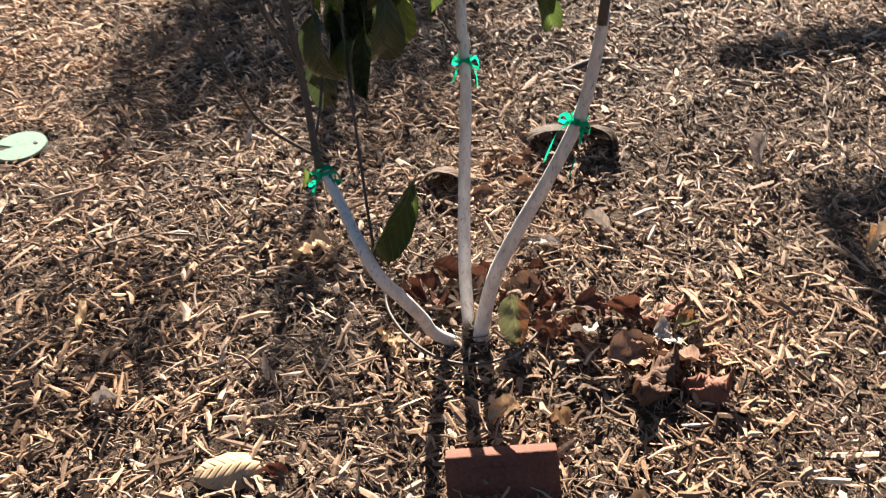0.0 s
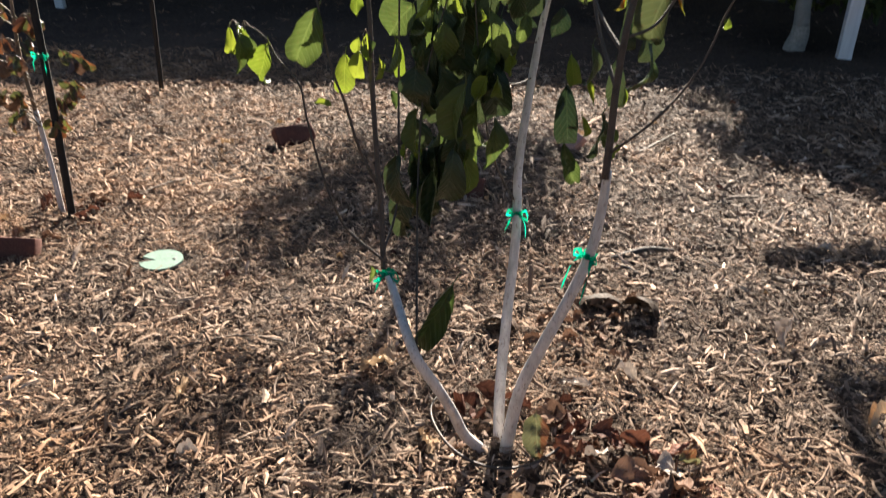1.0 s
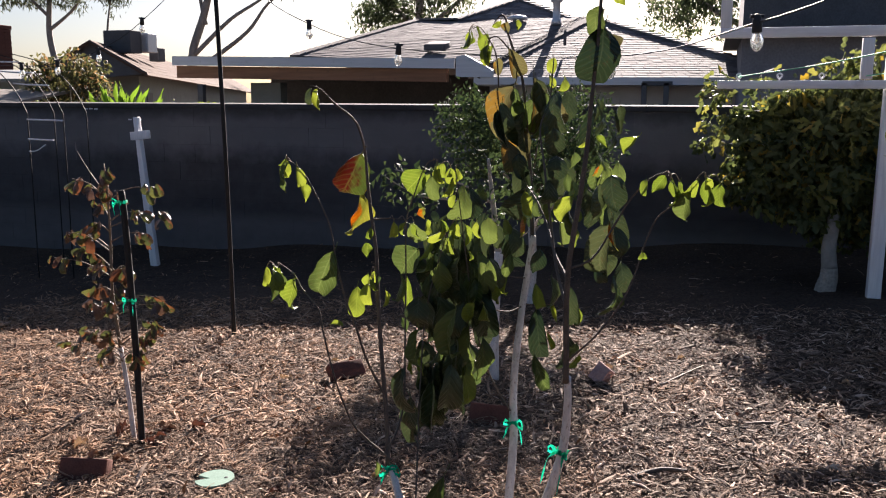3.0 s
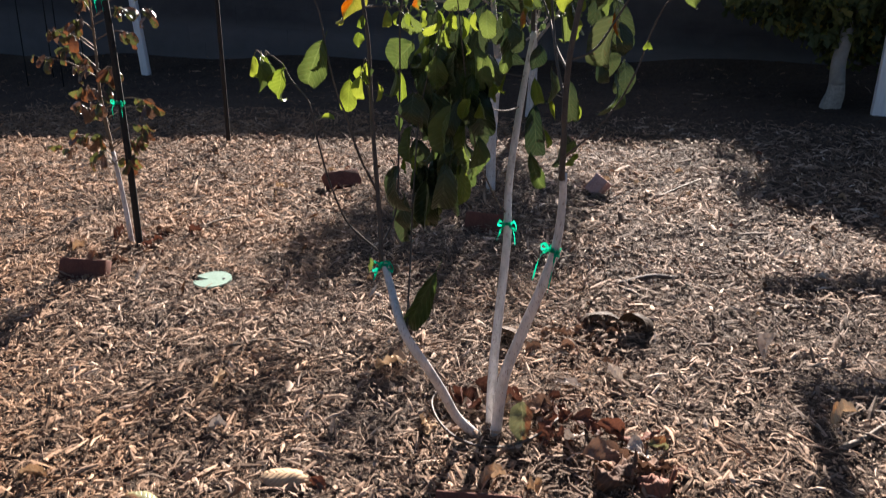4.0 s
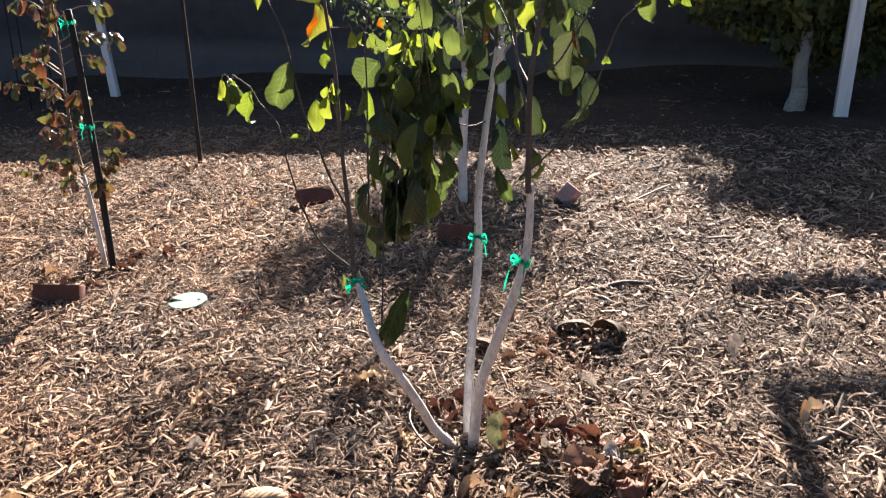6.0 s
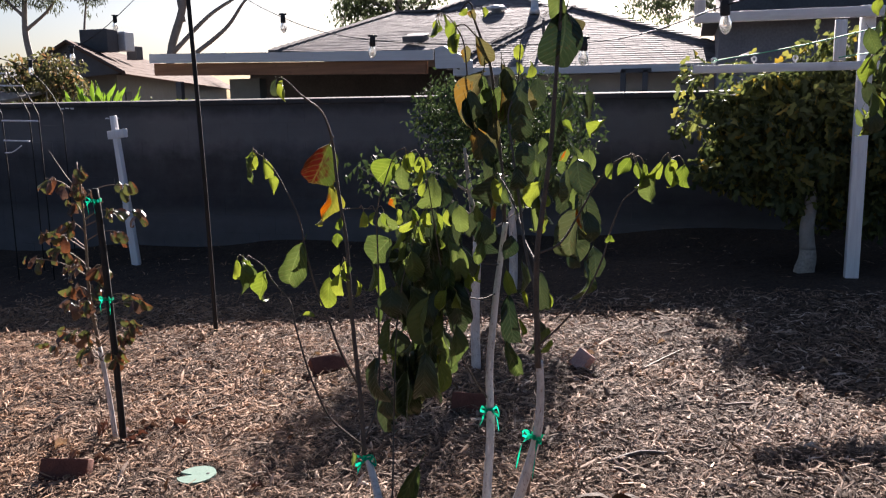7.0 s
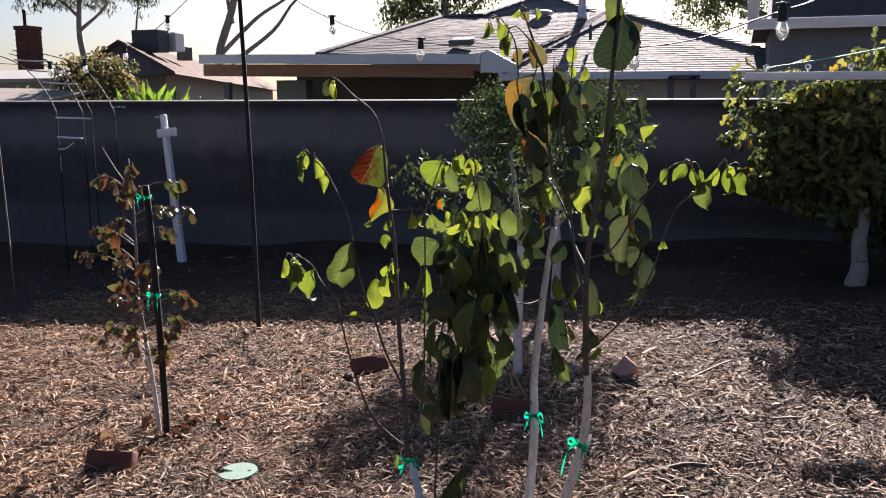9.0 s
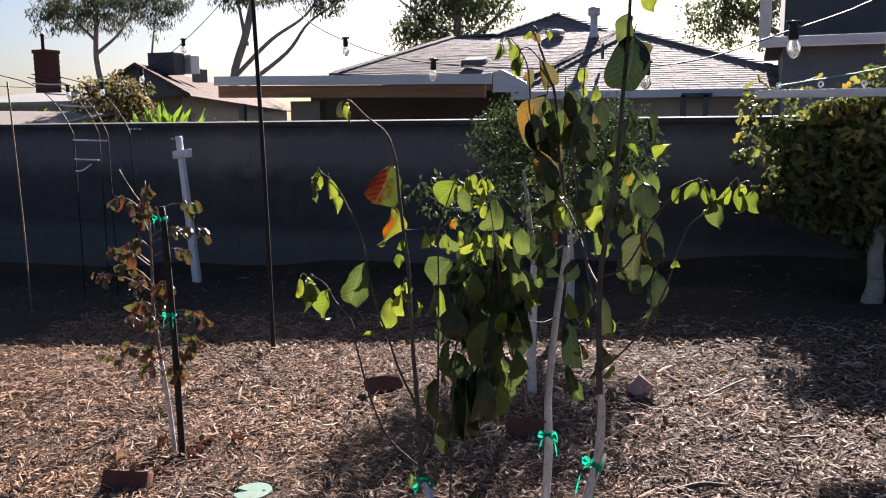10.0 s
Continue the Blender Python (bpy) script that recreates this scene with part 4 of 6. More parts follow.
drip_hose()
def dry_mesh(seed, mat, curl, fold):
    """A withered leaf: ragged edge, crumpled and rolled, with a little thickness in its folds."""
    rng = random.Random(seed)
    bm = bmesh.new()
    rows, nt, nc = [], 15, 9
    y = z = 0.0
    off = Vector((rng.uniform(0, 50), rng.uniform(0, 50), 0))
    for i in range(nt):
        t = i / (nt - 1)
        if i:
            ang = curl * (t - 0.35) + 0.8 * noise.noise(Vector((t * 3, seed, 1)))
            y += math.cos(ang) / (nt - 1)
            z -= math.sin(ang) / (nt - 1)
        w = 0.5 * math.sin(math.pi * min(1, max(0.0, t ** 0.85))) ** 0.7 if 0 < i < nt - 1 else 0.015
        row = []
        for k in range(nc):
            c = -1 + 2 * k / (nc - 1)
            edge = 1 + (0.3 * noise.noise(Vector((t * 7, c, seed * 1.7))) if abs(c) > 0.7 else 0)
            a = abs(c) ** 1.3 * fold * (0.7 + 0.6 * noise.noise(Vector((t * 2.3, c, seed * 0.9))))
            x = math.copysign(w * abs(c) * math.cos(a) * edge, c)
            up = w * abs(c) * math.sin(a) + 0.2 * noise.noise(Vector((x * 5, y * 5, 0)) + off) + 0.09 * noise.noise(Vector((x * 13, y * 14, 3)) + off)
            row.append(bm.verts.new((x + 0.08 * noise.noise(Vector((t * 4, seed, 7))), y, z + up)))
        rows.append(row)
    for a, b in zip(rows, rows[1:]):
        for k in range(nc - 1):
            bm.faces.new((a[k], a[k + 1], b[k + 1], b[k]))
    tube(bm, [(0, -0.22, 0.08), (0.01, -0.1, 0.02), (0, 0.02, rows[0][4].co.z)], 0.012, 0.014, 4, 1)
    return mesh_of("fallen_leaf", bm, mat)


DRY = [[dry_mesh(40 + 9 * k + s, m, 0.9 + 0.7 * s, 0.5 + 0.5 * s) for s in range(3)] for k, m in enumerate(M_DRY)]


def fallen_leaf(x, y, length, width, yaw, pitch, roll, tone, label, shape=0, lift=0.012):
    """A dry curled leaf lying on the mulch."""
    ob = new("fallen_leaf", DRY[tone][shape])
    m = pose(x, y, gz(x, y) + lift, pitch, roll, yaw) @ Matrix.Diagonal((width, length, 0.5 * (length + width), 1))
    low = min((m @ v.co).z for v in DRY[tone][shape].vertices)
    m.translation.z += gz(x, y) + 0.006 - low
    ob.matrix_world = m
    tagged(ob, label, "leaf", "fallen leaves")


L_BROWN, L_RUSSET = "curled brown dead leaf lying on the mulch", "crumpled russet-orange dead leaf on the mulch"
L_TAN, L_GREY = "pale tan dry leaf lying on wood mulch", "bleached grey dry leaf lying on wood mulch"
fallen_leaf(0.115, 1.375, 0.115, 0.068, 176, -52, 14, 3, "olive green and orange fallen leaf propped beside the trunk", 0)
pile_rng = random.Random(31)
L_BIG = "large crumpled brown dead leaf lying on the leaf pile"
for x, y, ln, wd, yaw, pitch, roll, tone, shape in (
        (0.30, 1.235, 0.15, 0.085, -62, -12, 24, 0, 0), (0.345, 1.19, 0.12, 0.08, -75, -16, 150, 0, 1), (0.405, 1.30, 0.085, 0.07, -60, -22, 20, 4, 0),
        (0.44, 1.185, 0.12, 0.085, -100, -10, 165, 1, 1), (0.475, 1.225, 0.11, 0.075, 40, -20, 25, 0, 0), (0.415, 1.155, 0.1, 0.075, 95, -14, 160, 0, 2),
        (0.25, 1.385, 0.11, 0.07, -80, -28, 12, 1, 0), (0.315, 1.395, 0.105, 0.06, -95, -20, 30, 1, 1), (0.385, 1.375, 0.115, 0.05, -80, -14, 160, 1, 0),
        (0.455, 1.355, 0.07, 0.045, -70, -16, 20, 3, 1), (0.28, 1.3, 0.08, 0.055, 20, -40, 15, 4, 0), (0.2, 1.36, 0.08, 0.06, 150, -50, 20, 1, 0)):
    fallen_leaf(x, y, ln, wd, yaw, pitch, roll, tone, {0: L_BIG, 1: L_RUSSET, 3: "small yellow and brown leaf on the leaf pile", 4: L_GREY}[tone], shape)
for k in range(15):
    f = pile_rng.uniform(0, 1)
    x, y = 0.21 + 0.29 * f + pile_rng.uniform(-0.04, 0.04), 1.42 - 0.2 * f + pile_rng.uniform(-0.07, 0.07)
    s = pile_rng.uniform(0.04, 0.085)
    tone = pile_rng.choice((1, 0, 0))
    fallen_leaf(x, y, s, s * pile_rng.uniform(0.5, 0.85), pile_rng.uniform(0, 360), pile_rng.uniform(-14, 14), pile_rng.uniform(-24, 24), tone, (L_BROWN, L_RUSSET)[tone], k % 3)
for k in range(17):
    a = pile_rng.uniform(-0.4, 1.25 * math.pi)
    d = pile_rng.uniform(0.06, 0.17)
    x, y = 0.04 + d * math.cos(a), 1.43 + 0.95 * d * math.sin(a)
    s = pile_rng.uniform(0.05, 0.11)
    fallen_leaf(x, y, s, s * pile_rng.uniform(0.45, 0.8), pile_rng.uniform(0, 360), pile_rng.uniform(-25, 14), pile_rng.uniform(-28, 28), 1 if k % 3 else 0, L_RUSSET if k % 3 else L_BROWN, k % 3)
fallen_leaf(0.13, 1.135, 0.085, 0.05, 115, -8, 5, 2, L_TAN, 1)
fallen_leaf(0.215, 1.08, 0.065, 0.05, 30, -12, 10, 2, L_TAN, 2)
fallen_leaf(-0.12, 1.27, 0.11, 0.045, 20, -10, 40, 2, "pale green-grey leaf curled against the drip hose", 0)
fallen_leaf(-0.3, 1.6, 0.12, 0.085, 80, -25, 12, 2, "large pale yellow dry leaf with dark veins", 0)
fallen_leaf(0.24, 1.635, 0.1, 0.035, 85, 0, 5, 4, L_GREY, 0)
fallen_leaf(0.355, 1.66, 0.12, 0.03, 30, 0, 5, 4, L_GREY, 1)
def arch_mesh(seed, mat, spread, gape=False):
    """A stiff leaf rolled down at both sides, of unit length and width, ribbed across."""
    bm = bmesh.new()
    rows = []
    for i in range(15):
        t = i / 14
        w = 0.08 + 0.42 * (math.cos(math.pi * t / 2) ** 0.7 * (0.8 + 0.35 * t) if gape else math.sin(math.pi * t ** 0.85) ** 0.6)
        row = []
        for k in range(11):
            a = spread * (-1 + k / 5)
            wob = 1 + 0.09 * noise.noise(Vector((t * 3, a * 2, seed))) + 0.03 * math.sin(22 * t + 3 * abs(a))
            row.append(bm.verts.new((w * wob * math.sin(a) / math.sin(min(spread, 1.57)), t - 0.5, w * wob * (math.cos(a) - math.cos(spread)) + 0.05 * noise.noise(Vector((t * 2, seed, a))))))
        rows.append(row)
    for a, b in zip(rows, rows[1:]):
        for k in range(10):
            bm.faces.new((a[k], a[k + 1], b[k + 1], b[k]))
    return mesh_of("fallen_leaf", bm, mat)


# brown leaf with its shaded underside put into a darker base colour
M_STIFF = leaf_material("stiff_shaded_leaf", (0.03, 0.019, 0.012), (0.075, 0.046, 0.03), spots=0.5, share=0.02, rough=0.75)
ARCHED = [arch_mesh(3, M_STIFF, 1.2, True), arch_mesh(8, M_STIFF, 1.05, True), arch_mesh(13, M_DRY[3], 1.6), arch_mesh(18, M_DRY[2], 1.1)]


def arched_leaf(x, y, length, width, height, yaw, pitch, shape, label):
    """A stiff dead leaf standing on its rolled-down edges like a tunnel."""
    ob = new("fallen_leaf", ARCHED[shape])
    m = pose(x, y, 0, pitch, 0, yaw) @ Matrix.Diagonal((width, length, height, 1))
    m.translation.z = gz(x, y) + 0.004 - min((m @ v.co).z for v in ARCHED[shape].vertices)
    ob.matrix_world = m
    tagged(ob, label, "leaf", "fallen leaves")


L_STIFF = "large stiff curled brown leaf casting a dark shadow"
arched_leaf(0.235, 2.13, 0.11, 0.165, 0.11, 10, -14, 0, L_STIFF)
arched_leaf(-0.05, 1.93, 0.1, 0.13, 0.15, -4, -16, 1, L_STIFF)
arched_leaf(0.37, 2.08, 0.12, 0.135, 0.19, -24, -20, 1, L_STIFF)
arched_leaf(-0.7, 0.81, 0.13, 0.075, 0.085, 76, 0, 2, "thick rolled green and yellow leaf on the mulch")
arched_leaf(-0.4, 0.99, 0.13, 0.085, 0.09, 106, 6, 3, "tan dry leaf with orange tips arched over the mulch")
fallen_leaf(-0.335, 0.985, 0.06, 0.035, -100, -8, 12, 1, L_RUSSET, 1)
fallen_leaf(-0.66, 1.15, 0.08, 0.035, 100, -3, 10, 4, L_GREY, 2)
fallen_leaf(-0.81, 1.32, 0.15, 0.02, 12, 0, 0, 2, "long pale curved bark strip on mulch", 0)
fallen_leaf(-1.0, 0.84, 0.11, 0.025, 95, 0, 0, 2, "long pale curved bark strip on mulch", 1)
fallen_leaf(0.35, 0.88, 0.09, 0.07, 70, -20, 10, 2, L_TAN, 0)
fallen_leaf(-0.26, 0.72, 0.14, 0.09, 100, -15, 10, 2, L_TAN, 1)
fallen_leaf(-0.98, 2.06, 0.07, 0.05, 100, -8, 0, 1, "small orange-yellow fallen leaf on mulch", 0)
fallen_leaf(-1.66, 2.62, 0.09, 0.05, 80, -8, 20, 1, L_RUSSET, 1)
fallen_leaf(-1.98, 2.44, 0.1, 0.06, 40, -12, 20, 1, L_RUSSET, 2)
fallen_leaf(-2.05, 2.3, 0.1, 0.05, 70, -12, 20, 2, L_TAN, 1)
fallen_leaf(-1.78, 2.5, 0.08, 0.06, 120, -12, 20, 1, L_RUSSET, 0)
fallen_leaf(-1.62, 3.4, 0.1, 0.05, 60, -5, 10, 2, L_TAN, 0)
fallen_leaf(0.07, 3.72, 0.1, 0.06, 130, -15, 10, 2, L_TAN, 1)
fallen_leaf(0.79, 2.02, 0.12, 0.05, 150, -15, 25, 4, L_GREY, 1)
fallen_leaf(0.98, 1.62, 0.12, 0.04, 120, -10, 30, 2, L_TAN, 2)
leaf_rng2 = random.Random(77)
for k in range(46):
    x, y = leaf_rng2.uniform(-2.6, 1.5), leaf_rng2.uniform(0.6, 4.6)
    s = leaf_rng2.uniform(0.03, 0.065)
    tone = leaf_rng2.choice((0, 0, 2, 2, 4, 1))
    fallen_leaf(x, y, s, s * leaf_rng2.uniform(0.35, 0.7), leaf_rng2.uniform(0, 360), leaf_rng2.uniform(-15, 5), leaf_rng2.uniform(-25, 25), tone,
                (L_BROWN, L_RUSSET, L_TAN, "", L_GREY)[tone], k % 3)


def stick(points, r, label):
    pts = [(x, y, gz(x, y) + z) for x, y, z in points]
    tagged(part("stick", tube(bmesh.new(), pts, r, r * 0.6, 6, 3), M_BARK if r > 0.01 else M_TWIG), label, "stick", "fallen sticks")


L_STICK = "thin dry brown twig lying on the mulch"
# leaf litter added to darken this patch of the bed
for k in range(22):
    a, d = pile_rng.uniform(0, 2 * math.pi), pile_rng.uniform(0.0, 0.2)
    s = pile_rng.uniform(0.04, 0.08)
    fallen_leaf(0.2 + d * math.cos(a), 2.0 + d * math.sin(a), s, s * pile_rng.uniform(0.4, 0.7), pile_rng.uniform(0, 360), pile_rng.uniform(-12, 12), pile_rng.uniform(-30, 30), 0, L_BROWN, k % 3)
stick([(-0.95, 1.58, 0.012), (-0.8, 1.66, 0.03), (-0.66, 1.68, 0.022), (-0.52, 1.66, 0.012)], 0.004, L_STICK)
stick([(0.26, 2.44, 0.015), (0.37, 2.51, 0.03), (0.47, 2.54, 0.02)], 0.012, "short dark crooked branch lying on the mulch")
stick([(0.3, 3.55, 0.012), (0.44, 3.78, 0.03), (0.52, 3.98, 0.02)], 0.006, L_STICK)
stick([(0.782, 2.378, 0.014), (0.874, 2.341, 0.02), (0.978, 2.371, 0.012)], 0.0095, "short dark crooked branch lying on the mulch")
stick([(-1.73, 2.66, 0.012), (-1.68, 2.78, 0.03), (-1.62, 2.93, 0.02)], 0.005, L_STICK)
stick([(1.02, 1.68, 0.012), (1.08, 1.62, 0.04), (1.09, 1.54, 0.03), (1.13, 1.47, 0.012)], 0.004, "pale curved twig lying on the mulch")
stick([(0.93, 1.47, 0.014), (0.99, 1.52, 0.022), (1.05, 1.59, 0.03)], 0.0098, "short broken pinkish stick on the mulch")


def lily_disc():
    """A round plastic lid with a notch and a finger hole drawn in black, lying slightly tilted."""
    bm = bmesh.new()
    outer = []
    for k in range(41):
        a = radians(198 + 324 * k / 40)
        outer.append((0.08 * math.cos(a), 0.072 * math.sin(a)))
    loop = [(-0.018, -0.002)] + outer
    low = [bm.verts.new((x, y, 0)) for x, y in loop]
    top = [bm.verts.new((x, y, 0.008)) for x, y in loop]
    n = len(loop)
    for k in range(1, n - 1):
        bm.faces.new((top[0], top[k], top[k + 1]))
        bm.faces.new((low[0], low[k + 1], low[k]))
    for k in range(n):
        j = (k + 1) % n
        bm.faces.new((low[k], low[j], top[j], top[k]))
    ob = empty("garden_disc")
    part("disc_body", bm, M_MINT, ob, smooth=False)
    # solid black plug: the hole's dark inside is put into the colour
    hole = lathe(bmesh.new(), [(0.0075, 0.0), (0.0075, 0.0088), (0.004, 0.009)], 12, pose(0.048, 0.004, 0))
    part("hole_plug", hole, M_BLACK, ob, "small black plug drawn as a hole")
    ob.matrix_world = pose(-1.284, 2.1, gz(-1.284, 2.1) + 0.016, 4, -3, 12) @ Matrix.Scale(0.94, 4)
    tagged(ob, "round pale mint plastic disc with a notch, lying on mulch", "garden disc")


lily_disc()


# ---- staked tree with turning leaves ----
def staked_tree():
    bx, by = -1.95, 2.5
    g0 = gz(bx, by)
    t = tagged(empty("staked_tree", (bx, by, g0)), "slender young tree with bronze and green curled leaves beside a stake", "tree")
    stem = [(bx, by, g0 - 0.05), (bx - 0.02, by, g0 + 0.2), (bx - 0.055, by + 0.01, g0 + 0.42), (bx - 0.075, by, g0 + 0.65), (bx - 0.07, by, g0 + 0.88), (bx - 0.07, by, g0 + 1.08), (bx - 0.08, by, g0 + 1.25)]
    limb(t, "painted_stem", stem[:3], 0.012, 0.01, M_PAINTED, 8, "lower stem painted chalky white")
    limb(t, "upper_stem", stem[2:], 0.0095, 0.003, M_TWIG, 6)
    rng = random.Random(5)
    kinds = [leaf_material("bronze_leaf", (0.035, 0.02, 0.013), (0.095, 0.052, 0.034), spots=0.6, rough=0.36, share=0.12, gloss=0.6),
             leaf_material("bronze_green_leaf", (0.024, 0.029, 0.009), (0.062, 0.066, 0.018), blotch=(0.09, 0.035, 0.015), spots=0.6, rough=0.38, share=0.22, turn=0.9, gloss=0.5),
             leaf_material("bronze_orange_leaf", (0.05, 0.019, 0.009), (0.11, 0.042, 0.018), spots=0.6, rough=0.4, share=0.2, gloss=0.5)]
    shapes = [[leaf_mesh("leaf", 90 + 5 * k + s, m, 1.5 + 0.45 * s, -0.75 + 0.3 * s, 0.08) for s in range(3)] for k, m in enumerate(kinds)]
    # clumps of leaves round the stem: out from it, and up from the ground
    clumps = ((-0.27, 1.15), (-0.225, 1.115), (-0.155, 1.04), (-0.1, 1.115), (-0.05, 1.08), (0.0, 1.2), (0.22, 1.135), (0.11, 1.01), (0.17, 1.0), (-0.1, 0.955), (-0.2, 0.91),
              (-0.275, 0.917), (0.085, 0.91), (-0.3, 0.81), (-0.24, 0.83), (-0.17, 0.78), (-0.09, 0.77), (-0.025, 0.735), (0.04, 0.76), (-0.14, 0.67), (-0.025, 0.67),
              (-0.056, 0.6), (-0.22, 0.59), (-0.16, 0.58), (0.14, 0.64), (0.215, 0.62), (0.144, 0.53), (0.115, 0.47), (-0.32, 0.41), (-0.27, 0.46), (-0.185, 0.46),
              (-0.085, 0.46), (-0.115, 0.375), (-0.2, 0.36), (0.075, 0.44), (0.095, 0.385))
    for ex, ez in clumps:
        ey = rng.uniform(-0.09, 0.09)
        z0 = max(0.36, min(1.12, ez - 0.3 * abs(ex) + 0.02))
        a = Vector((bx - 0.02 - 0.05 * min(1.0, z0), by, g0 + z0))
        b = Vector((bx + ex, by + ey, g0 + ez + 0.025))
        bend = (a + b) / 2 + Vector((0, 0, 0.025))
        limb(t, "branch", [a, bend, b], 0.0032, 0.0013, M_TWIG, 5)
        for k in range(rng.choice((5, 6, 7))):
            p = b.lerp(bend, rng.uniform(0.0, 0.55)) + Vector((rng.uniform(-0.022, 0.022), rng.uniform(-0.03, 0.03), rng.uniform(-0.012, 0.02)))
            ln = rng.uniform(0.034, 0.066)
            out = 0.9 if ex > -0.05 else -0.9
            q = p + Vector((out * rng.uniform(-0.3, 1.0), rng.uniform(-0.5, 0.3), -rng.uniform(0.25, 1.0))).normalized() * ln
            place_leaf(t, p, q, ln * rng.uniform(0.5, 0.78), rng.choice(shapes[rng.choice((0, 0, 0, 1, 1, 1, 1, 2))]), rng.uniform(-1.0, 1.0))
    limb(t, "bare_twig", [(bx - 0.08, by, g0 + 1.12), (bx - 0.14, by - 0.01, g0 + 1.2), (bx - 0.2, by - 0.02, g0 + 1.3)], 0.003, 0.0012, M_TWIG, 5, "bare grey twig end")
    for k in range(26):
        a, d = rng.uniform(0, 2 * math.pi), rng.uniform(0.04, 0.34)
        s = rng.uniform(0.04, 0.08)
        tone = rng.choice((0, 0, 0, 1))
        fallen_leaf(bx + d * math.cos(a), by - 0.05 + d * math.sin(a), s, s * rng.uniform(0.45, 0.75), rng.uniform(0, 360), rng.uniform(-12, 12), rng.uniform(-20, 20), tone, (L_BROWN, L_RUSSET)[tone], k % 3)
    stake = [(-1.865, 2.44, gz(-1.865, 2.44) - 0.1), (-1.88, 2.45, g0 + 0.45), (-1.905, 2.46, g0 + 0.95), (-1.918, 2.46, g0 + 1.14)]
    st = part("tree_stake", tube(bmesh.new(), stake, 0.015, 0.014, 10, 4), M_STAKE)
    tagged(st, "black-painted round wooden stake leaning beside the young tree", "stake")
    plant_tie((-1.888, 2.453, g0 + 0.66), 0.018, 0, 6, 0.06)
    plant_tie((-1.915, 2.46, g0 + 1.09), 0.02, 0, 7, 0.05)


staked_tree()


def pole():
    p = empty("light_pole", (-2.5, 4.3, gz(-2.5, 4.3)))
    limb(p, "post", [(-2.5, 4.3, gz(-2.5, 4.3) - 0.15), (-2.52, 4.3, 1.1), (-2.575, 4.3, 2.9)], 0.0145, 0.0135, M_STAKE, 12)
    limb(p, "wire_hook", [(-2.575, 4.3, 2.86), (-2.56, 4.27, 2.9), (-2.54, 4.24, 2.88)], 0.004, 0.003, M_METAL, 6, "small iron hook at the top")
    tagged(p, "tall thin black pole standing in the mulch", "pole")


pole()


# ---- sapling behind, and the leafy trees ----
def small_leaves(name, centre, radii, n, size, mat, seed, lobed=False, shell=0.35, parent=None, droop=0.0, gaps=0.0, slim=1.0):
    """A crown of many separate small leaves with an uneven outline."""
    rng = np.random.default_rng(seed)
    pts = []
    while len(pts) < n:
        d = rng.normal(size=3)
        d /= np.linalg.norm(d)
        lump = 0.78 + 0.42 * noise.noise(Vector(d * 1.9) + Vector((seed, 0, 0))) + 0.2 * noise.noise(Vector(d * 5) + Vector((0, seed, 0)))
        q = d * lump * (shell + (1 - shell) * rng.uniform(0, 1) ** 0.5)
        if gaps and noise.noise(Vector(q * 3.1) + Vector((0, 0, seed))) < gaps - 0.5:
            continue
        pts.append(q)
    c = np.array(pts) * np.array(radii) + np.array(centre)
    ln = rng.uniform(0.6, 1.25, n) * size
    wd = ln * rng.uniform(0.4, 0.6, n) * slim
    yv = rng.normal(size=(n, 3)) + np.array([0, 0, -0.5 - droop])
    yv /= np.linalg.norm(yv, axis=1)[:, None]
    zv = rng.normal(size=(n, 3))
    zv -= (zv * yv).sum(1)[:, None] * yv
    zv /= np.linalg.norm(zv, axis=1)[:, None]
    xv = np.cross(yv, zv)
    if lobed:
        shape = [(0, 0, 0), (-0.55, 0.25, 0.08), (-0.22, 0.42, 0.0), (-0.5, 0.75, 0.06), (0, 1.0, -0.12), (0.5, 0.75, 0.06), (0.22, 0.42, 0.0), (0.55, 0.25, 0.08)]
        tris = [(0, 2, 1), (0, 6, 2), (2, 6, 4), (2, 4, 3), (6, 5, 4), (0, 7, 6)]
    else:
        shape = [(0, 0, 0), (-0.5, 0.42, 0.1), (0, 0.5, 0), (0.5, 0.42, 0.1), (0, 1.0, -0.12)]
        tris = [(0, 2, 1), (0, 3, 2), (1, 2, 4), (2, 3, 4)]
    v = np.stack([c + xv * (a * wd)[:, None] + yv * (b * ln)[:, None] + zv * (h * ln)[:, None] for a, b, h in shape], 1)
    f = (np.arange(n)[:, None, None] * len(shape) + np.array(tris)[None]).reshape(-1, 3)
    ob = new(name, pieces_mesh(name, v.reshape(-1, 3), f, mat))
    if parent:
        ob.parent = parent
        ob.matrix_parent_inverse = parent.matrix_basis.inverted()
    return ob


M_CITRUS = foliage_material("citrus_leaves", ((0.0, (0.025, 0.04, 0.018)), (0.6, (0.05, 0.075, 0.03)), (1.0, (0.09, 0.125, 0.045))), glow=1.4, share=0.16, rough=0.75)
M_FIG = foliage_material("fig_leaves", ((0.0, (0.03, 0.041, 0.016)), (0.55, (0.068, 0.08, 0.029)), (0.9, (0.13, 0.14, 0.042)), (1.0, (0.22, 0.15, 0.03))), share=0.33)
M_GUM = foliage_material("gum_leaves", ((0.0, (0.03, 0.037, 0.022)), (1.0, (0.085, 0.096, 0.055))), glow=1.5, share=0.25)
M_DARKTREE = foliage_material("dark_tree_leaves", ((0.0, (0.03, 0.042, 0.022)), (1.0, (0.09, 0.11, 0.05))), share=0.35)


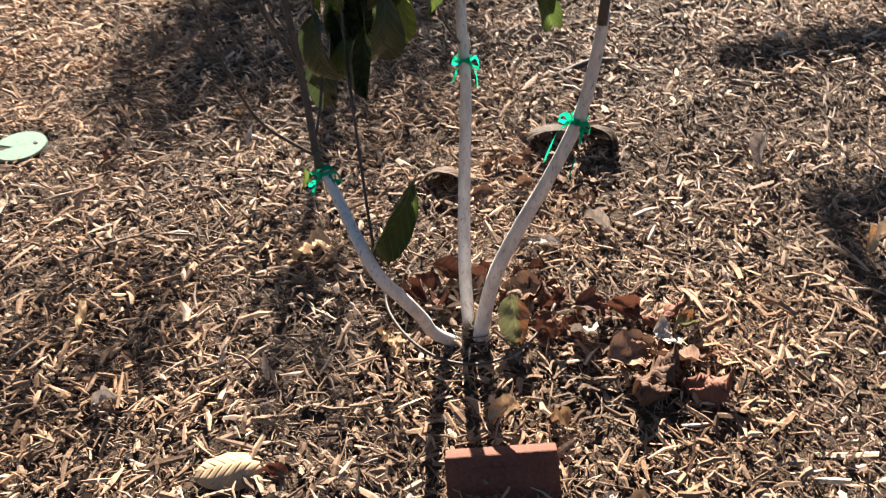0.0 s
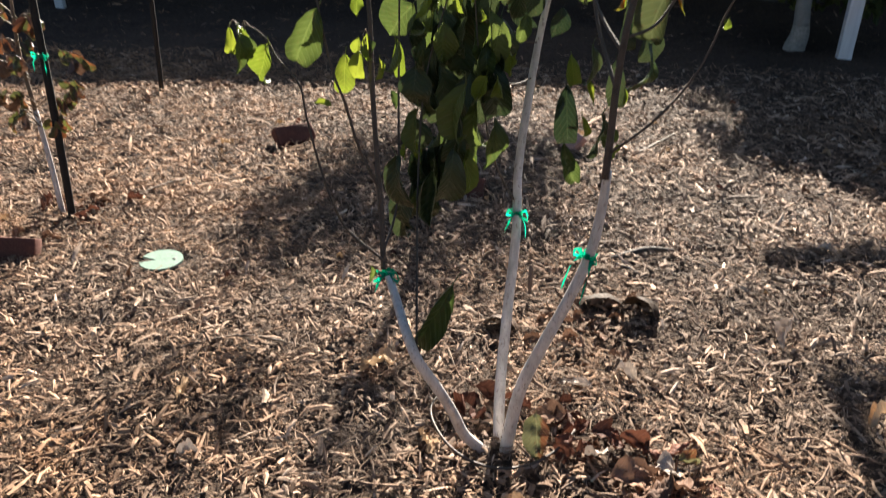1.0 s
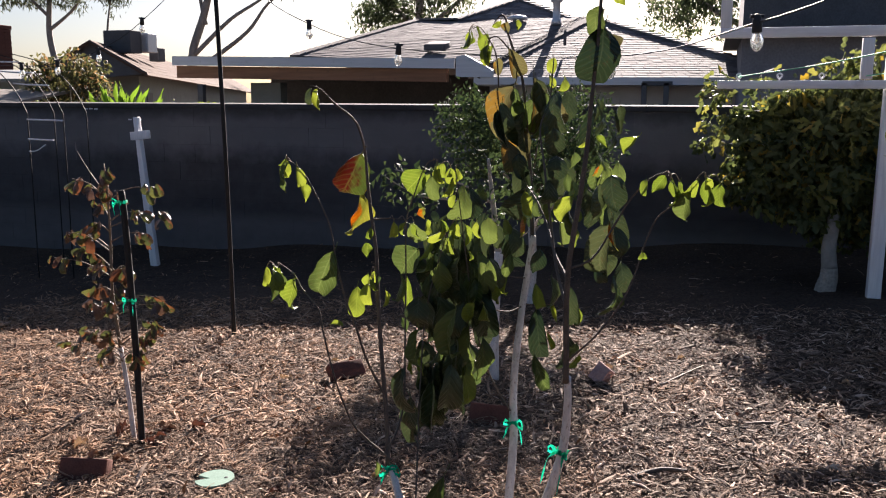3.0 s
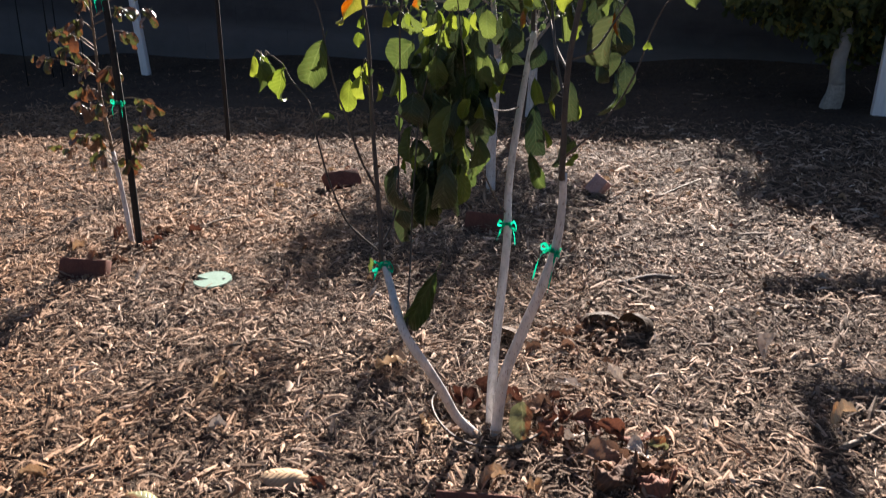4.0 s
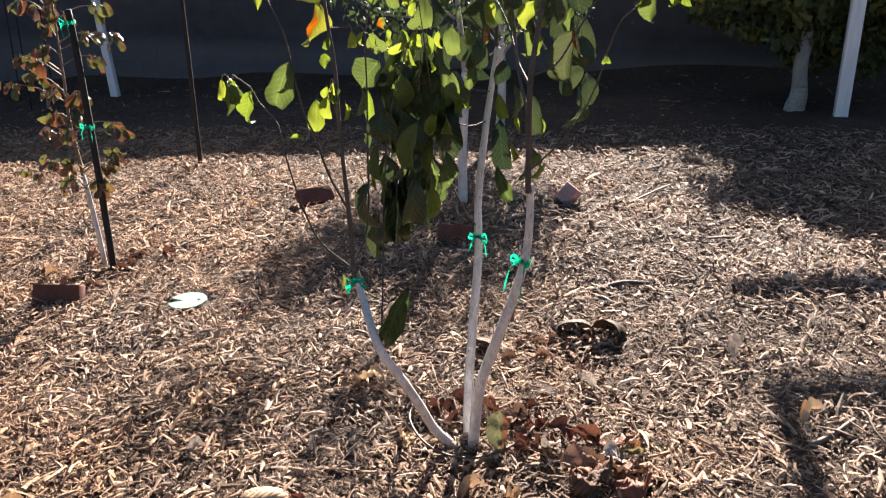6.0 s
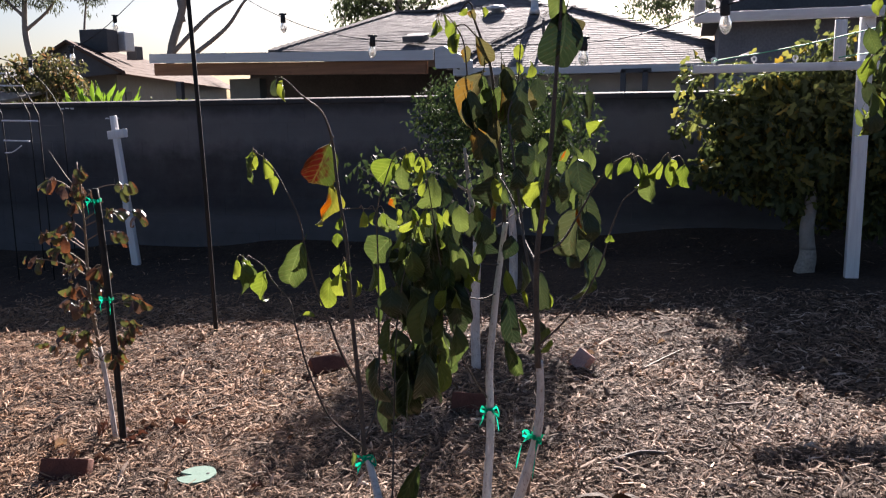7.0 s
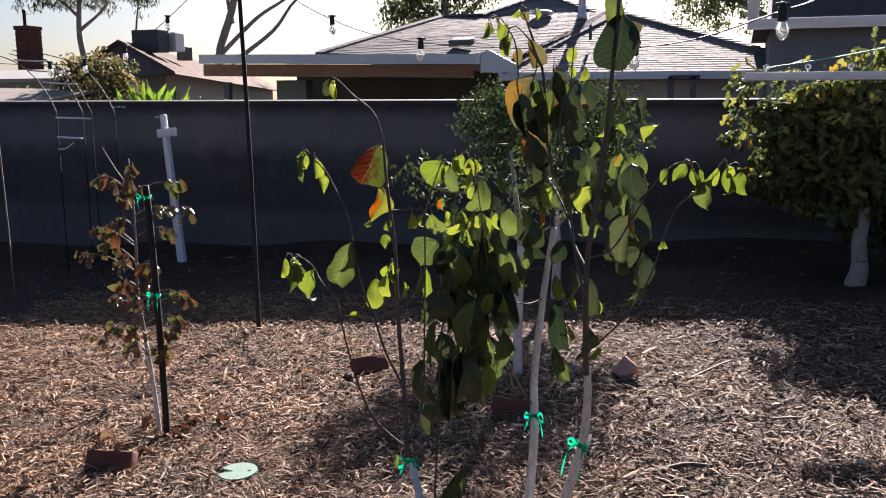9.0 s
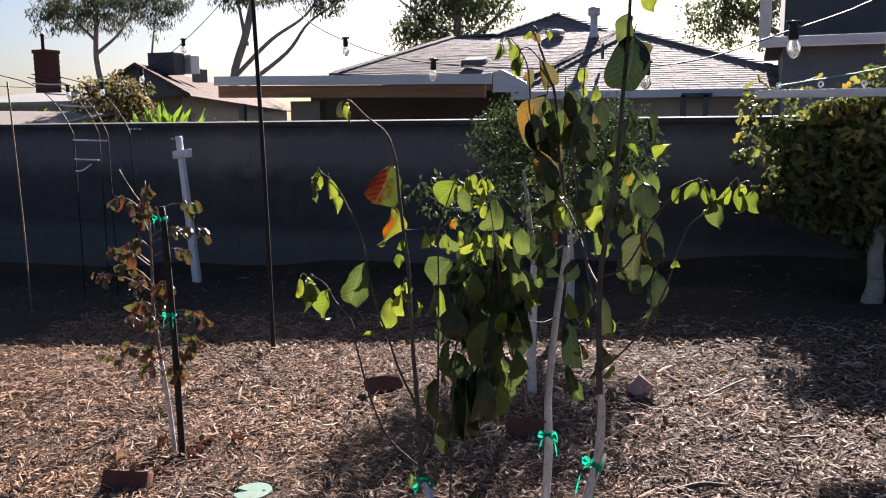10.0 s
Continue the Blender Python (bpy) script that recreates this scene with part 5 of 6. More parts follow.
def sapling():
    x, y = -0.52, 3.55
    g = gz(x, y)
    s = tagged(empty("sapling", (x, y, g)), "young sapling with whitewashed trunk and few grey-green leaves", "tree")
    limb(s, "painted_stem", [(x, y, g - 0.05), (x - 0.004, y, g + 0.3), (x + 0.012, y, g + 0.68)], 0.026, 0.022, M_PAINTED, 12, "trunk painted chalky white")
    limb(s, "upper_stem", [(x + 0.012, y, g + 0.66), (x - 0.02, y, g + 0.9), (x - 0.05, y, g + 1.15)], 0.02, 0.008, M_GREYBARK, 8)
    limb(s, "branch", [(x - 0.01, y, g + 0.8), (x - 0.2, y + 0.02, g + 0.92), (x - 0.42, y, g + 0.95), (x - 0.62, y, g + 1.05)], 0.009, 0.003, M_GREYBARK, 6)
    limb(s, "branch", [(x - 0.02, y, g + 0.92), (x - 0.2, y, g + 1.02), (x - 0.55, y, g + 1.08)], 0.008, 0.003, M_GREYBARK, 6)
    limb(s, "branch", [(x + 0.0, y, g + 0.72), (x + 0.12, y, g + 0.76), (x + 0.2, y, g + 0.82)], 0.007, 0.003, M_GREYBARK, 6)
    small_leaves("leaves", (x - 0.45, y, g + 1.0), (0.3, 0.15, 0.16), 170, 0.05, M_CITRUS, 31, parent=s, gaps=0.4)
    small_leaves("leaves", (x + 0.05, y, g + 1.0), (0.25, 0.2, 0.25), 160, 0.05, M_CITRUS, 32, parent=s, gaps=0.4)


def citrus():
    x, y = -0.72, 5.5
    g = gz(x, y)
    c = tagged(empty("citrus_tree", (x, y, g)), "small dense evergreen tree with fine green leaves near the wall", "tree")
    limb(c, "trunk", [(x, y, g - 0.05), (x + 0.01, y, g + 0.35), (x - 0.02, y, g + 0.8)], 0.035, 0.025, M_PAINTED, 12)
    rng = random.Random(8)
    for k in range(9):
        a = k * 0.7
        limb(c, "branch", [(x - 0.01, y, g + 0.5 + 0.03 * k), (x + 0.25 * math.cos(a), y + 0.18 * math.sin(a), g + 0.85 + 0.03 * k), (x + 0.55 * math.cos(a), y + 0.36 * math.sin(a), g + 1.12 + 0.04 * k * rng.uniform(0.3, 1))], 0.012, 0.004, M_GREYBARK, 6)
    small_leaves("crown", (x, y, 1.09), (0.8, 0.5, 0.5), 6500, 0.045, M_CITRUS, 33, parent=c, gaps=0.15)
    small_leaves("crown", (x - 0.5, y, 1.3), (0.3, 0.3, 0.3), 900, 0.045, M_CITRUS, 34, parent=c, gaps=0.25)


def fig_tree():
    x, y = 1.38, 6.1
    g = gz(x, y)
    t = tagged(empty("fig_tree", (x, y, g)), "broad leafy fig tree with pale trunk in front of the wall", "tree")
    limb(t, "trunk", [(x - 0.02, y, g - 0.06), (x - 0.015, y, g + 0.02), (x, y, g + 0.09), (x, y, g + 0.17)], 0.082, 0.056, M_GREYBARK, 14, "flaring foot of the trunk, dull chalky grey")
    limb(t, "trunk", [(x, y, g + 0.16), (x - 0.012, y + 0.02, g + 0.32), (x + 0.01, y + 0.06, g + 0.48), (x + 0.02, y + 0.15, g + 0.66)], 0.056, 0.04, M_GUMBARK, 14, "grey upper trunk")
    rng = random.Random(9)
    for k in range(10):
        a = 0.63 * k
        r = rng.uniform(0.45, 0.85)
        limb(t, "branch", [(x + 0.01, y + 0.08, g + 0.55), (x + 0.4 * r * math.cos(a), y + 0.35 + 0.4 * r * math.sin(a) * 0.6, g + 0.85), (x + r * math.cos(a), y + 0.45 + 0.5 * r * math.sin(a), g + rng.uniform(1.0, 1.25))], 0.025, 0.006, M_GREYBARK, 7)
    small_leaves("crown", (x + 0.15, y + 0.42, 0.93), (1.04, 0.7, 0.74), 7200, 0.105, M_FIG, 41, True, parent=t, gaps=0.2, droop=0.5)
    small_leaves("crown", (x - 0.03, y + 0.45, 1.18), (0.82, 0.52, 0.5), 5400, 0.11, M_FIG, 47, True, parent=t, gaps=0.1, droop=0.4)
    small_leaves("crown", (x + 0.6, y + 0.5, 1.3), (0.75, 0.5, 0.34), 2600, 0.09, M_FIG, 48, True, parent=t, gaps=0.1, droop=0.4)
    small_leaves("crown", (x + 0.78, y + 0.45, 1.12), (0.88, 0.58, 0.6), 6200, 0.095, M_FIG, 42, True, parent=t, gaps=0.1, droop=0.5)
    small_leaves("crown", (x + 0.17, y + 0.35, 1.64), (0.46, 0.25, 0.27), 240, 0.1, M_FIG, 43, True, parent=t, gaps=0.3)
    for k, (tx, tz, n) in enumerate(((-0.86, 1.53, 46), (-0.9, 1.18, 46), (-0.66, 0.9, 70), (-0.5, 1.5, 50))):
        limb(t, "shoot", [(x - 0.3, y + 0.3, g + 0.8), (x + tx * 0.75, y + 0.7, tz - 0.25), (x + tx, y + 0.9, tz + 0.1)], 0.01, 0.003, M_GREYBARK, 6)
        small_leaves("leaves", (x + tx, y + 0.9, tz), (0.17, 0.14, 0.24), n, 0.1, M_FIG, 44 + k, True, parent=t)


def side_tree():
    """A neighbouring fruit tree, of which a leafy bough reaches into view."""
    x, y = 2.05, 2.9
    g = gz(x, y)
    t = tagged(empty("fruit_tree", (x, y, g)), "young fruit tree with broad yellow-green hanging leaves", "tree")
    limb(t, "trunk", [(x, y, g - 0.05), (x - 0.02, y, g + 0.8), (x - 0.1, y, g + 1.5), (x - 0.15, y, g + 2.0)], 0.03, 0.012, M_PAINTED, 10)
    rng = random.Random(12)
    boughs = ([(x - 0.08, y, g + 1.3), (1.55, 2.85, 1.62), (1.25, 2.8, 1.66), (1.1, 2.8, 1.45)], [(x - 0.1, y, g + 1.5), (1.6, 2.85, 1.78), (1.3, 2.82, 1.74), (1.16, 2.8, 1.62)])
    for b in boughs:
        limb(t, "branch", b, 0.009, 0.003, M_TWIG, 6)
    for k in range(120):
        line = boughs[k % 2]
        f = rng.uniform(0.35, 1.0) * (len(line) - 1)
        i = min(int(f), len(line) - 2)
        p = Vector(line[i]).lerp(Vector(line[i + 1]), f - i) + Vector((rng.uniform(-0.07, 0.07), rng.uniform(-0.1, 0.1), rng.uniform(-0.2, 0.1)))
        ln = rng.uniform(0.06, 0.11)
        q = p + Vector((rng.uniform(-0.4, 0.4), rng.uniform(-0.4, 0.4), -1)).normalized() * ln
        place_leaf(t, p, q, ln * 0.6, LEAF[rng.choice((0, 0, 1, 2))][k % 6], rng.uniform(-1.2, 1.2))


sapling()
citrus()
fig_tree()
side_tree()


# ---- white timber posts ----
def clothes_post():
    x, y = 1.64, 5.85
    g = gz(x, y)
    p = tagged(empty("clothes_post", (x, y, g)), "white-painted timber clothesline post with two cross bars and a raised arm", "clothesline post")

    def bar(name, size, at, label=""):
        ob = part(name, boxed(size, Matrix(), 0.004), M_RAIL if size[0] > 1 else M_WHITE, None, label)
        ob.matrix_world = pose(*at)
        ob.parent = p
        ob.matrix_parent_inverse = p.matrix_basis.inverted()
        return ob

    bar("post", (0.088, 0.088, 1.98), (x, y, g + 0.87))
    rail = bar("lower_bar", (1.28, 0.06, 0.056), (1.16, 5.77, 1.55))
    bar("upper_bar", (1.9, 0.06, 0.068), (1.47, 5.77, 1.9))
    bar("raised_arm", (0.075, 0.058, 0.9), (0.555, 5.77, 2.385))
    bar("strut", (0.072, 0.056, 0.27), (1.465, 5.77, 1.72))
    for k in range(4):
        bm = bmesh.new()
        ring = [(0.016 * math.cos(a), 0, 0.016 * math.sin(a)) for a in (2 * math.pi * i / 12 for i in range(13))]
        tube(bm, ring, 0.006, 0.006, 6, 1)
        box(bm, (0.006, 0.006, 0.02), pose(0, 0, -0.024))
        ob = part("line_ring", bm, M_WHITE, None, "white ring for the line")
        ob.matrix_world = pose(0.66 + 0.265 * k, 5.76, 1.61, 0, 0, 20)
        ob.parent = rail
        ob.matrix_parent_inverse = rail.matrix_basis.inverted()


clothes_post()


def cord(name, points, r, mat, label, category="cord"):
    tagged(part(name, tube(bmesh.new(), points, r, r, 5, 6), mat), label, category)


cord("clothesline", [(0.66, 5.76, 1.605), (1.3, 4.6, 1.68), (2.6, 2.2, 1.95)], 0.004, M_GREEN_ROPE, "green and pale rope stretched from the post's ring", "clothesline")
cord("clothesline", [(1.455, 5.76, 1.605), (1.8, 4.6, 1.65), (2.7, 2.2, 1.9)], 0.004, M_GREEN_ROPE, "green and pale rope stretched from the post's ring", "clothesline")


def leaning_post():
    """A white picket with a short cross arm."""
    x, y = -5.02, 6.97
    g = gz(x, y)
    p = tagged(empty("white_cross_post", (x, y, g)), "leaning white wooden post with a short cross arm near the wall", "post")
    lean = math.degrees(math.atan2(-0.14, 1.55))
    bm = boxed((0.088, 0.06, 1.62), pose(0, 0, 0.74), 0.006)
    for v in bm.verts:
        if v.co.z > 1.54:
            v.co.x *= 0.55
    ob = part("upright", bm, M_WHITE, None)
    ob.matrix_world = pose(x, y, g, 0, lean, 0)
    arm = part("cross_arm", boxed((0.3, 0.05, 0.085), pose(0.05, -0.056, 1.36), 0.005), M_WHITE, None)
    arm.matrix_world = pose(x, y, g, 0, lean, -22)
    for o in (ob, arm):
        o.parent = p
        o.matrix_parent_inverse = p.matrix_basis.inverted()


leaning_post()


# ---- string lights ----
M_FILAMENT = Mat("lamp_filament", 0.4, 0.8).color((0.4, 0.32, 0.2)).m


def bulb(at, tilt=0.0):
    b = empty("festoon_lamp")
    sock = lathe(bmesh.new(), [(0.005, 0.03), (0.012, 0.026), (0.016, 0.008), (0.0175, -0.03), (0.016, -0.034)], 14)
    box(sock, (0.05, 0.012, 0.012), pose(0, 0, 0.022), 0.003)
    part("socket", sock, M_BLACK, b)
    g = part("glass_bulb", lathe(bmesh.new(), [(0.012, -0.033), (0.015, -0.04), (0.0225, -0.06), (0.0215, -0.078), (0.012, -0.094), (0.003, -0.099)], 16), M_GLASS, b)
    g.visible_shadow = False
    part("filament", tube(bmesh.new(), [(-0.005, 0, -0.036), (-0.007, 0, -0.062), (0, 0, -0.07), (0.007, 0, -0.062), (0.005, 0, -0.036)], 0.0012, 0.0012, 4, 3), M_FILAMENT, g)
    b.matrix_world = pose(at[0], at[1], at[2] + 0.03, tilt, tilt * 0.6, 25)
    tagged(b, "clear glass festoon bulb in a black socket, unlit", "string light", "string lights")


MAIN_STRING = [(-2.575, 4.3, 2.88), (-2.42, 4.5, 2.2), (-2.12, 4.75, 1.93), (-1.21, 4.0, 1.71), (0.05, 3.3, 1.615), (0.62, 2.6, 1.685), (0.95, 2.1, 1.775), (1.6, 1.2, 2.05)]


def string_light(points, bulbs, label):
    s = part("festoon_string", tube(bmesh.new(), points, 0.003, 0.003, 5, 6), M_BLACK)
    tagged(s, label, "string light cord")
    for x, y, z in bulbs:
        bulb((x, y, z - 0.03), 4 * math.sin(9 * x))


string_light(MAIN_STRING, MAIN_STRING[2:6], "black festoon light cord sagging across the garden")
LEFT_STRING = [(-7.2, 5.2, 1.86), (-5.9, 5.4, 1.74), (-5.02, 5.3, 1.7), (-4.83, 5.5, 1.73), (-4.41, 5.5, 1.83), (-3.97, 5.5, 2.06), (-3.3, 5.3, 2.5), (-2.575, 4.3, 2.875)]
string_light(LEFT_STRING, LEFT_STRING[2:6], "black festoon light cord hanging over the trellis")


# ---- arch trellis ----
def trellis():
    x0, x1, y = -5.87, -5.45, 6.25
    t = tagged(empty("arch_trellis", (x0, y, gz(x0, y))), "thin dark metal arch trellis with pale rungs", "trellis")
    for x, d in ((x0, 0.0), (x1, 0.0), (x0 - 0.08, 0.45), (x1 - 0.1, 0.45)):
        g = gz(x, y + d)
        limb(t, "hoop", [(x, y + d, g - 0.05), (x, y + d, 1.1), (x - 0.03, y + d, 1.35), (x - 0.22, y + d, 1.62), (x - 0.5, y + d, 1.8), (x - 0.9, y + d, 1.9)], 0.0065, 0.005, M_STAKE, 6)
    for z, w in ((1.24, 0.42), (1.05, 0.3)):
        limb(t, "rung", [(x0, y - 0.012, z), (x0 + w / 2, y - 0.014, z - 0.004), (x0 + w, y - 0.012, z - 0.008)], 0.0085, 0.0085, M_WHITE, 6)
    limb(t, "rung", [(x0, y - 0.012, 0.93), (x0 + 0.1, y - 0.02, 0.94), (x0 + 0.2, y - 0.012, 1.0)], 0.006, 0.005, M_WHITE, 6, "bent pale rung")
    for f in (0.25, 0.6, 0.9):
        a = Vector((x0 - 0.5 * f - 0.02, y, 1.5 + 0.34 * f))
        limb(t, "rung", [a, a + Vector((0.21, 0, -0.015)), a + Vector((0.42, 0, -0.02))], 0.008, 0.008, M_WHITE, 6)
    cane = tagged(empty("bamboo_cane", (-5.31, 5.0, gz(-5.31, 5.0))), "thin pale bamboo cane standing in the bed", "cane")
    limb(cane, "shaft", [(-5.3, 5.0, gz(-5.3, 5.0) - 0.1), (-5.33, 5.0, 0.8), (-5.37, 5.0, 1.75)], 0.008, 0.007, M_TWIG, 6)


trellis()


# ---- beyond the wall ----
def quad(bm, *pts):
    return bm.faces.new([bm.verts.new(p) for p in pts])


def shingle_slope(store, a, b, c, d, course=0.16, width=0.3, seed=0):
    """Overlapping shingle courses on the slope a-b (eave) to d-c (top); each row lifts over the one below."""
    a, b, c, d = map(Vector, (a, b, c, d))
    rng = np.random.default_rng(seed)
    nrm = (b - a if (b - a).length > 1e-6 else c - d).cross(((d + c) - (a + b)) / 2).normalized()
    if nrm.z < 0:
        nrm = -nrm
    rows = max(2, int(((d + c) / 2 - (a + b) / 2).length / course))
    vs, fs = store
    for r in range(rows):
        f0, f1 = r / rows, min(1.0, (r + 1.25) / rows)
        l0, r0 = a.lerp(d, f0), b.lerp(c, f0)
        l1, r1 = a.lerp(d, f1), b.lerp(c, f1)
        n = max(1, int((r0 - l0).length / width))
        off = rng.uniform(0, 0.9)
        cuts = sorted({0.0, 1.0, *[min(1, max(0, (k + off) / n)) for k in range(n)]})
        for u, w in zip(cuts, cuts[1:]):
            if w - u < 1e-4:
                continue
            lift = 0.005 + 0.005 * rng.uniform()
            w2 = w - 0.012 / max(0.2, (r0 - l0).length)
            p = [l0.lerp(r0, u) + nrm * lift, l0.lerp(r0, w2) + nrm * lift, l1.lerp(r1, w2) + nrm * 0.001, l1.lerp(r1, u) + nrm * 0.001,
                 l0.lerp(r0, u) - nrm * 0.004, l0.lerp(r0, w2) - nrm * 0.004]
            i = len(vs)
            vs += [tuple(q) for q in p]
            fs += [(i, i + 1, i + 2, i + 3), (i + 4, i + 5, i + 1, i)]


def shingle_roof(parent, mat, slopes, ridges=(), single=-1):
    """A roof deck of plain slopes with its shingles and ridge caps; those of the slope named single are pieces of their own."""
    deck, store = bmesh.new(), ([], [])
    for k, (a, b, c, d, course, width) in enumerate(slopes):
        a, b, c, d = (Vector(q) - Vector((0, 0, 0.02)) for q in (a, b, c, d))
        if (c - d).length < 1e-6:
            quad(deck, a, b, c)
        elif (a - b).length < 1e-6:
            quad(deck, a, c, d)
        else:
            quad(deck, a, b, c, d)
        if k == single:
            own = ([], [])
            shingle_slope(own, *slopes[k][:4], course, width, k + 1)
            for i in range(0, len(own[0]), 6):
                me = pieces_mesh("shingle", np.array(own[0][i:i + 6]), np.array(((0, 1, 2, 3), (4, 5, 1, 0))), mat)
                new("shingle", me).parent = parent
        else:
            shingle_slope(store, *slopes[k][:4], course, width, k + 1)
    caps = ([], [])
    for p, q, n in ridges:
        p, q = Vector(p), Vector(q)
        turn = (q - p).to_track_quat("X", "Z").to_matrix().to_4x4()
        for k in range(n):
            m = Matrix.Translation(p.lerp(q, (k + 0.5) / n) + Vector((0, 0, 0.008))) @ turn @ pose(0, 0, 0, 0, -5, 0)
            h = (q - p).length / n * 0.52
            i = len(caps[0])
            caps[0].extend(tuple(m @ Vector((sx * h, sy * 0.13, sz * 0.022))) for sx in (-1, 1) for sy in (-1, 1) for sz in (-1, 1))
            caps[1].extend((i + a, i + b, i + c, i + d) for a, b, c, d in ((0, 1, 3, 2), (4, 6, 7, 5), (0, 4, 5, 1), (2, 3, 7, 6), (0, 2, 6, 4), (1, 5, 7, 3)))
    part("roof", deck, M_DARKWALL, parent, smooth=False)
    ob = new("shingles", pieces_mesh("shingles", np.array(store[0]), np.array(store[1]), mat))
    ob.parent = parent
    tagged(ob, kind="stuff")
    if caps[0]:
        ob = new("ridge_cap", pieces_mesh("ridge_cap", np.array(caps[0]), np.array(caps[1]), M_CAP))
        ob.parent = parent
        tagged(ob, "weathered dark ridge shingles", kind="stuff")


def house():
    h = tagged(empty("neighbour_house"), "single-storey house with grey shingle hip roof and a flat porch", "house")
    walls = bmesh.new()
    box(walls, (5.2, 9.6, 2.6), pose(-1.0, 20.5, 0.56))
    part("wall", walls, M_STUCCO, h, "pale grey stucco wall", False)
    el, ec, top, rl = (-7.58, 15.4, 2.37), (-3.6, 15.4, 2.16), (-2.44, 19.80, 3.45), (-6.41, 19.80, 3.45)
    wa, wb, wm = (-3.7, 14.9, 1.91), (2.0, 14.9, 1.88), (-2.17, 19.51, 3.37)
    ga, gb, pk = (-5.35, 19.50, 3.41), (-2.44, 19.50, 3.30), (-4.23, 21.20, 4.04)
    bl, br = (-8.9, 26.0, 2.2), (2.2, 26.0, 2.0)
    shingle_roof(h, M_SHINGLE, ((el, ec, top, top, 0.15, 0.22), (el, el, top, rl, 0.15, 0.22), (ec, wm, top, top, 0.15, 0.22), (wa, wb, wm, wm, 0.15, 0.22),
                                (ga, gb, pk, pk, 0.15, 0.22), (wb, br, top, top, 0.5, 0.8), (br, bl, rl, top, 0.5, 0.9), (bl, el, rl, rl, 0.5, 0.8),
                                ((-5.35, 22.9, 3.3), ga, pk, pk, 0.5, 0.6), (gb, (-2.44, 22.9, 3.3), pk, pk, 0.5, 0.6)),
                 ((el, rl, 22), (rl, ga, 6), (ga, pk, 9), (pk, gb, 9), (wm, wb, 26), (wa, wm, 22)), 3)
    eave = bmesh.new()
    box(eave, (5.7, 0.05, 0.13), pose(-0.85, 14.9, 1.835, 0, 0.3, 0))
    part("fascia", eave, M_FASCIA, h, "pale grey fascia board", False)
    ret = bmesh.new()
    front = [ret.verts.new(q) for q in ((-4.03, 14.83, 2.28), (-3.86, 14.83, 2.32), (-3.33, 14.83, 2.04), (-3.33, 14.83, 1.91), (-4.03, 14.83, 1.92))]
    rear = [ret.verts.new(v.co + Vector((0, 0.08, 0))) for v in front]
    ret.faces.new(front)
    for k in range(5):
        ret.faces.new((front[k], rear[k], rear[(k + 1) % 5], front[(k + 1) % 5]))
    part("gable_return", ret, M_FASCIA, h, "pale painted gable return", False)
    soffit = bmesh.new()
    box(soffit, (5.6, 0.75, 0.03), pose(-0.85, 15.3, 1.78))
    part("soffit", soffit, M_STUCCO, h, smooth=False)
    brace = bmesh.new()
    for x in (-0.62, -0.25):
        box(brace, (0.09, 0.09, 1.6), pose(x, 14.7, 1.0))
    box(brace, (0.5, 0.09, 0.07), pose(-0.4, 14.7, 1.79))
    part("bracket", brace, M_DARKWALL, h, "dark frame of two short posts", False)
    # porch
    deck = bmesh.new()
    box(deck, (6.0, 3.6, 0.05), pose(-7.07, 16.7, 2.285, 0, 1, 0))
    part("porch_roof", deck, M_DARKWALL, h, smooth=False)
    fas = bmesh.new()
    box(fas, (6.0, 0.06, 0.18), pose(-7.07, 14.88, 2.215, 0, 1, 0))
    part("fascia", fas, M_FASCIA, h, "pale grey fascia board", False)
    beam = bmesh.new()
    box(beam, (5.8, 0.16, 0.24), pose(-7.15, 15.05, 2.0, 0, 1, 0))
    part("beam", beam, M_BEAM, h, "reddish-brown timber beam", False)
    ps = bmesh.new()
    box(ps, (0.12, 0.12, 2.6), pose(-9.53, 15.05, 0.5))
    part("post", ps, M_DARKWALL, h, smooth=False)
    pier = bmesh.new()
    box(pier, (0.7, 0.3, 2.6), pose(-8.5, 16.0, 0.55))
    part("pier", pier, M_STUCCO2, h, "grey stucco pier", False)
    # back wall whose dark colour stands in for the shade under the porch
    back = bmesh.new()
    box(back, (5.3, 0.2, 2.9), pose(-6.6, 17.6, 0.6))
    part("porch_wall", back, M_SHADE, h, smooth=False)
    win = bmesh.new()
    box(win, (0.16, 0.06, 0.3), pose(-8.35, 15.9, 1.55))
    part("window", win, M_STUCCO2, h, smooth=False)
    # roof fittings
    sk = bmesh.new()
    box(sk, (0.44, 0.42, 0.13), pose(-4.79, 16.10, 2.565, 12, 0, 0), 0.02)
    part("skylight", sk, M_DARKWALL, h, "dark low roof vent")
    dome = lathe(bmesh.new(), [(0.17, 0.0), (0.18, 0.12), (0.36, 0.13), (0.38, 0.2), (0.25, 0.27), (0.08, 0.3)], 18, pose(-3.80, 19.06, 3.25) @ Matrix.Scale(0.62, 4))
    part("roof_vent", dome, M_GALV, h, "domed metal roof vent")
    pipe = lathe(bmesh.new(), [(0.11, 0), (0.09, 0.1), (0.075, 0.12), (0.075, 0.42), (0.12, 0.44), (0.12, 0.58), (0.06, 0.6)], 14, pose(-2.88, 18.82, 3.18) @ Matrix.Scale(1.12, 4))
    part("flue_pipe", pipe, M_GALV, h, "galvanised flue pipe with cap")
    pipe2 = lathe(bmesh.new(), [(0.03, 0), (0.03, 0.28), (0.025, 0.29)], 8, pose(-2.33, 16.69, 2.58))
    part("vent_pipe", pipe2, M_DARKWALL, h)


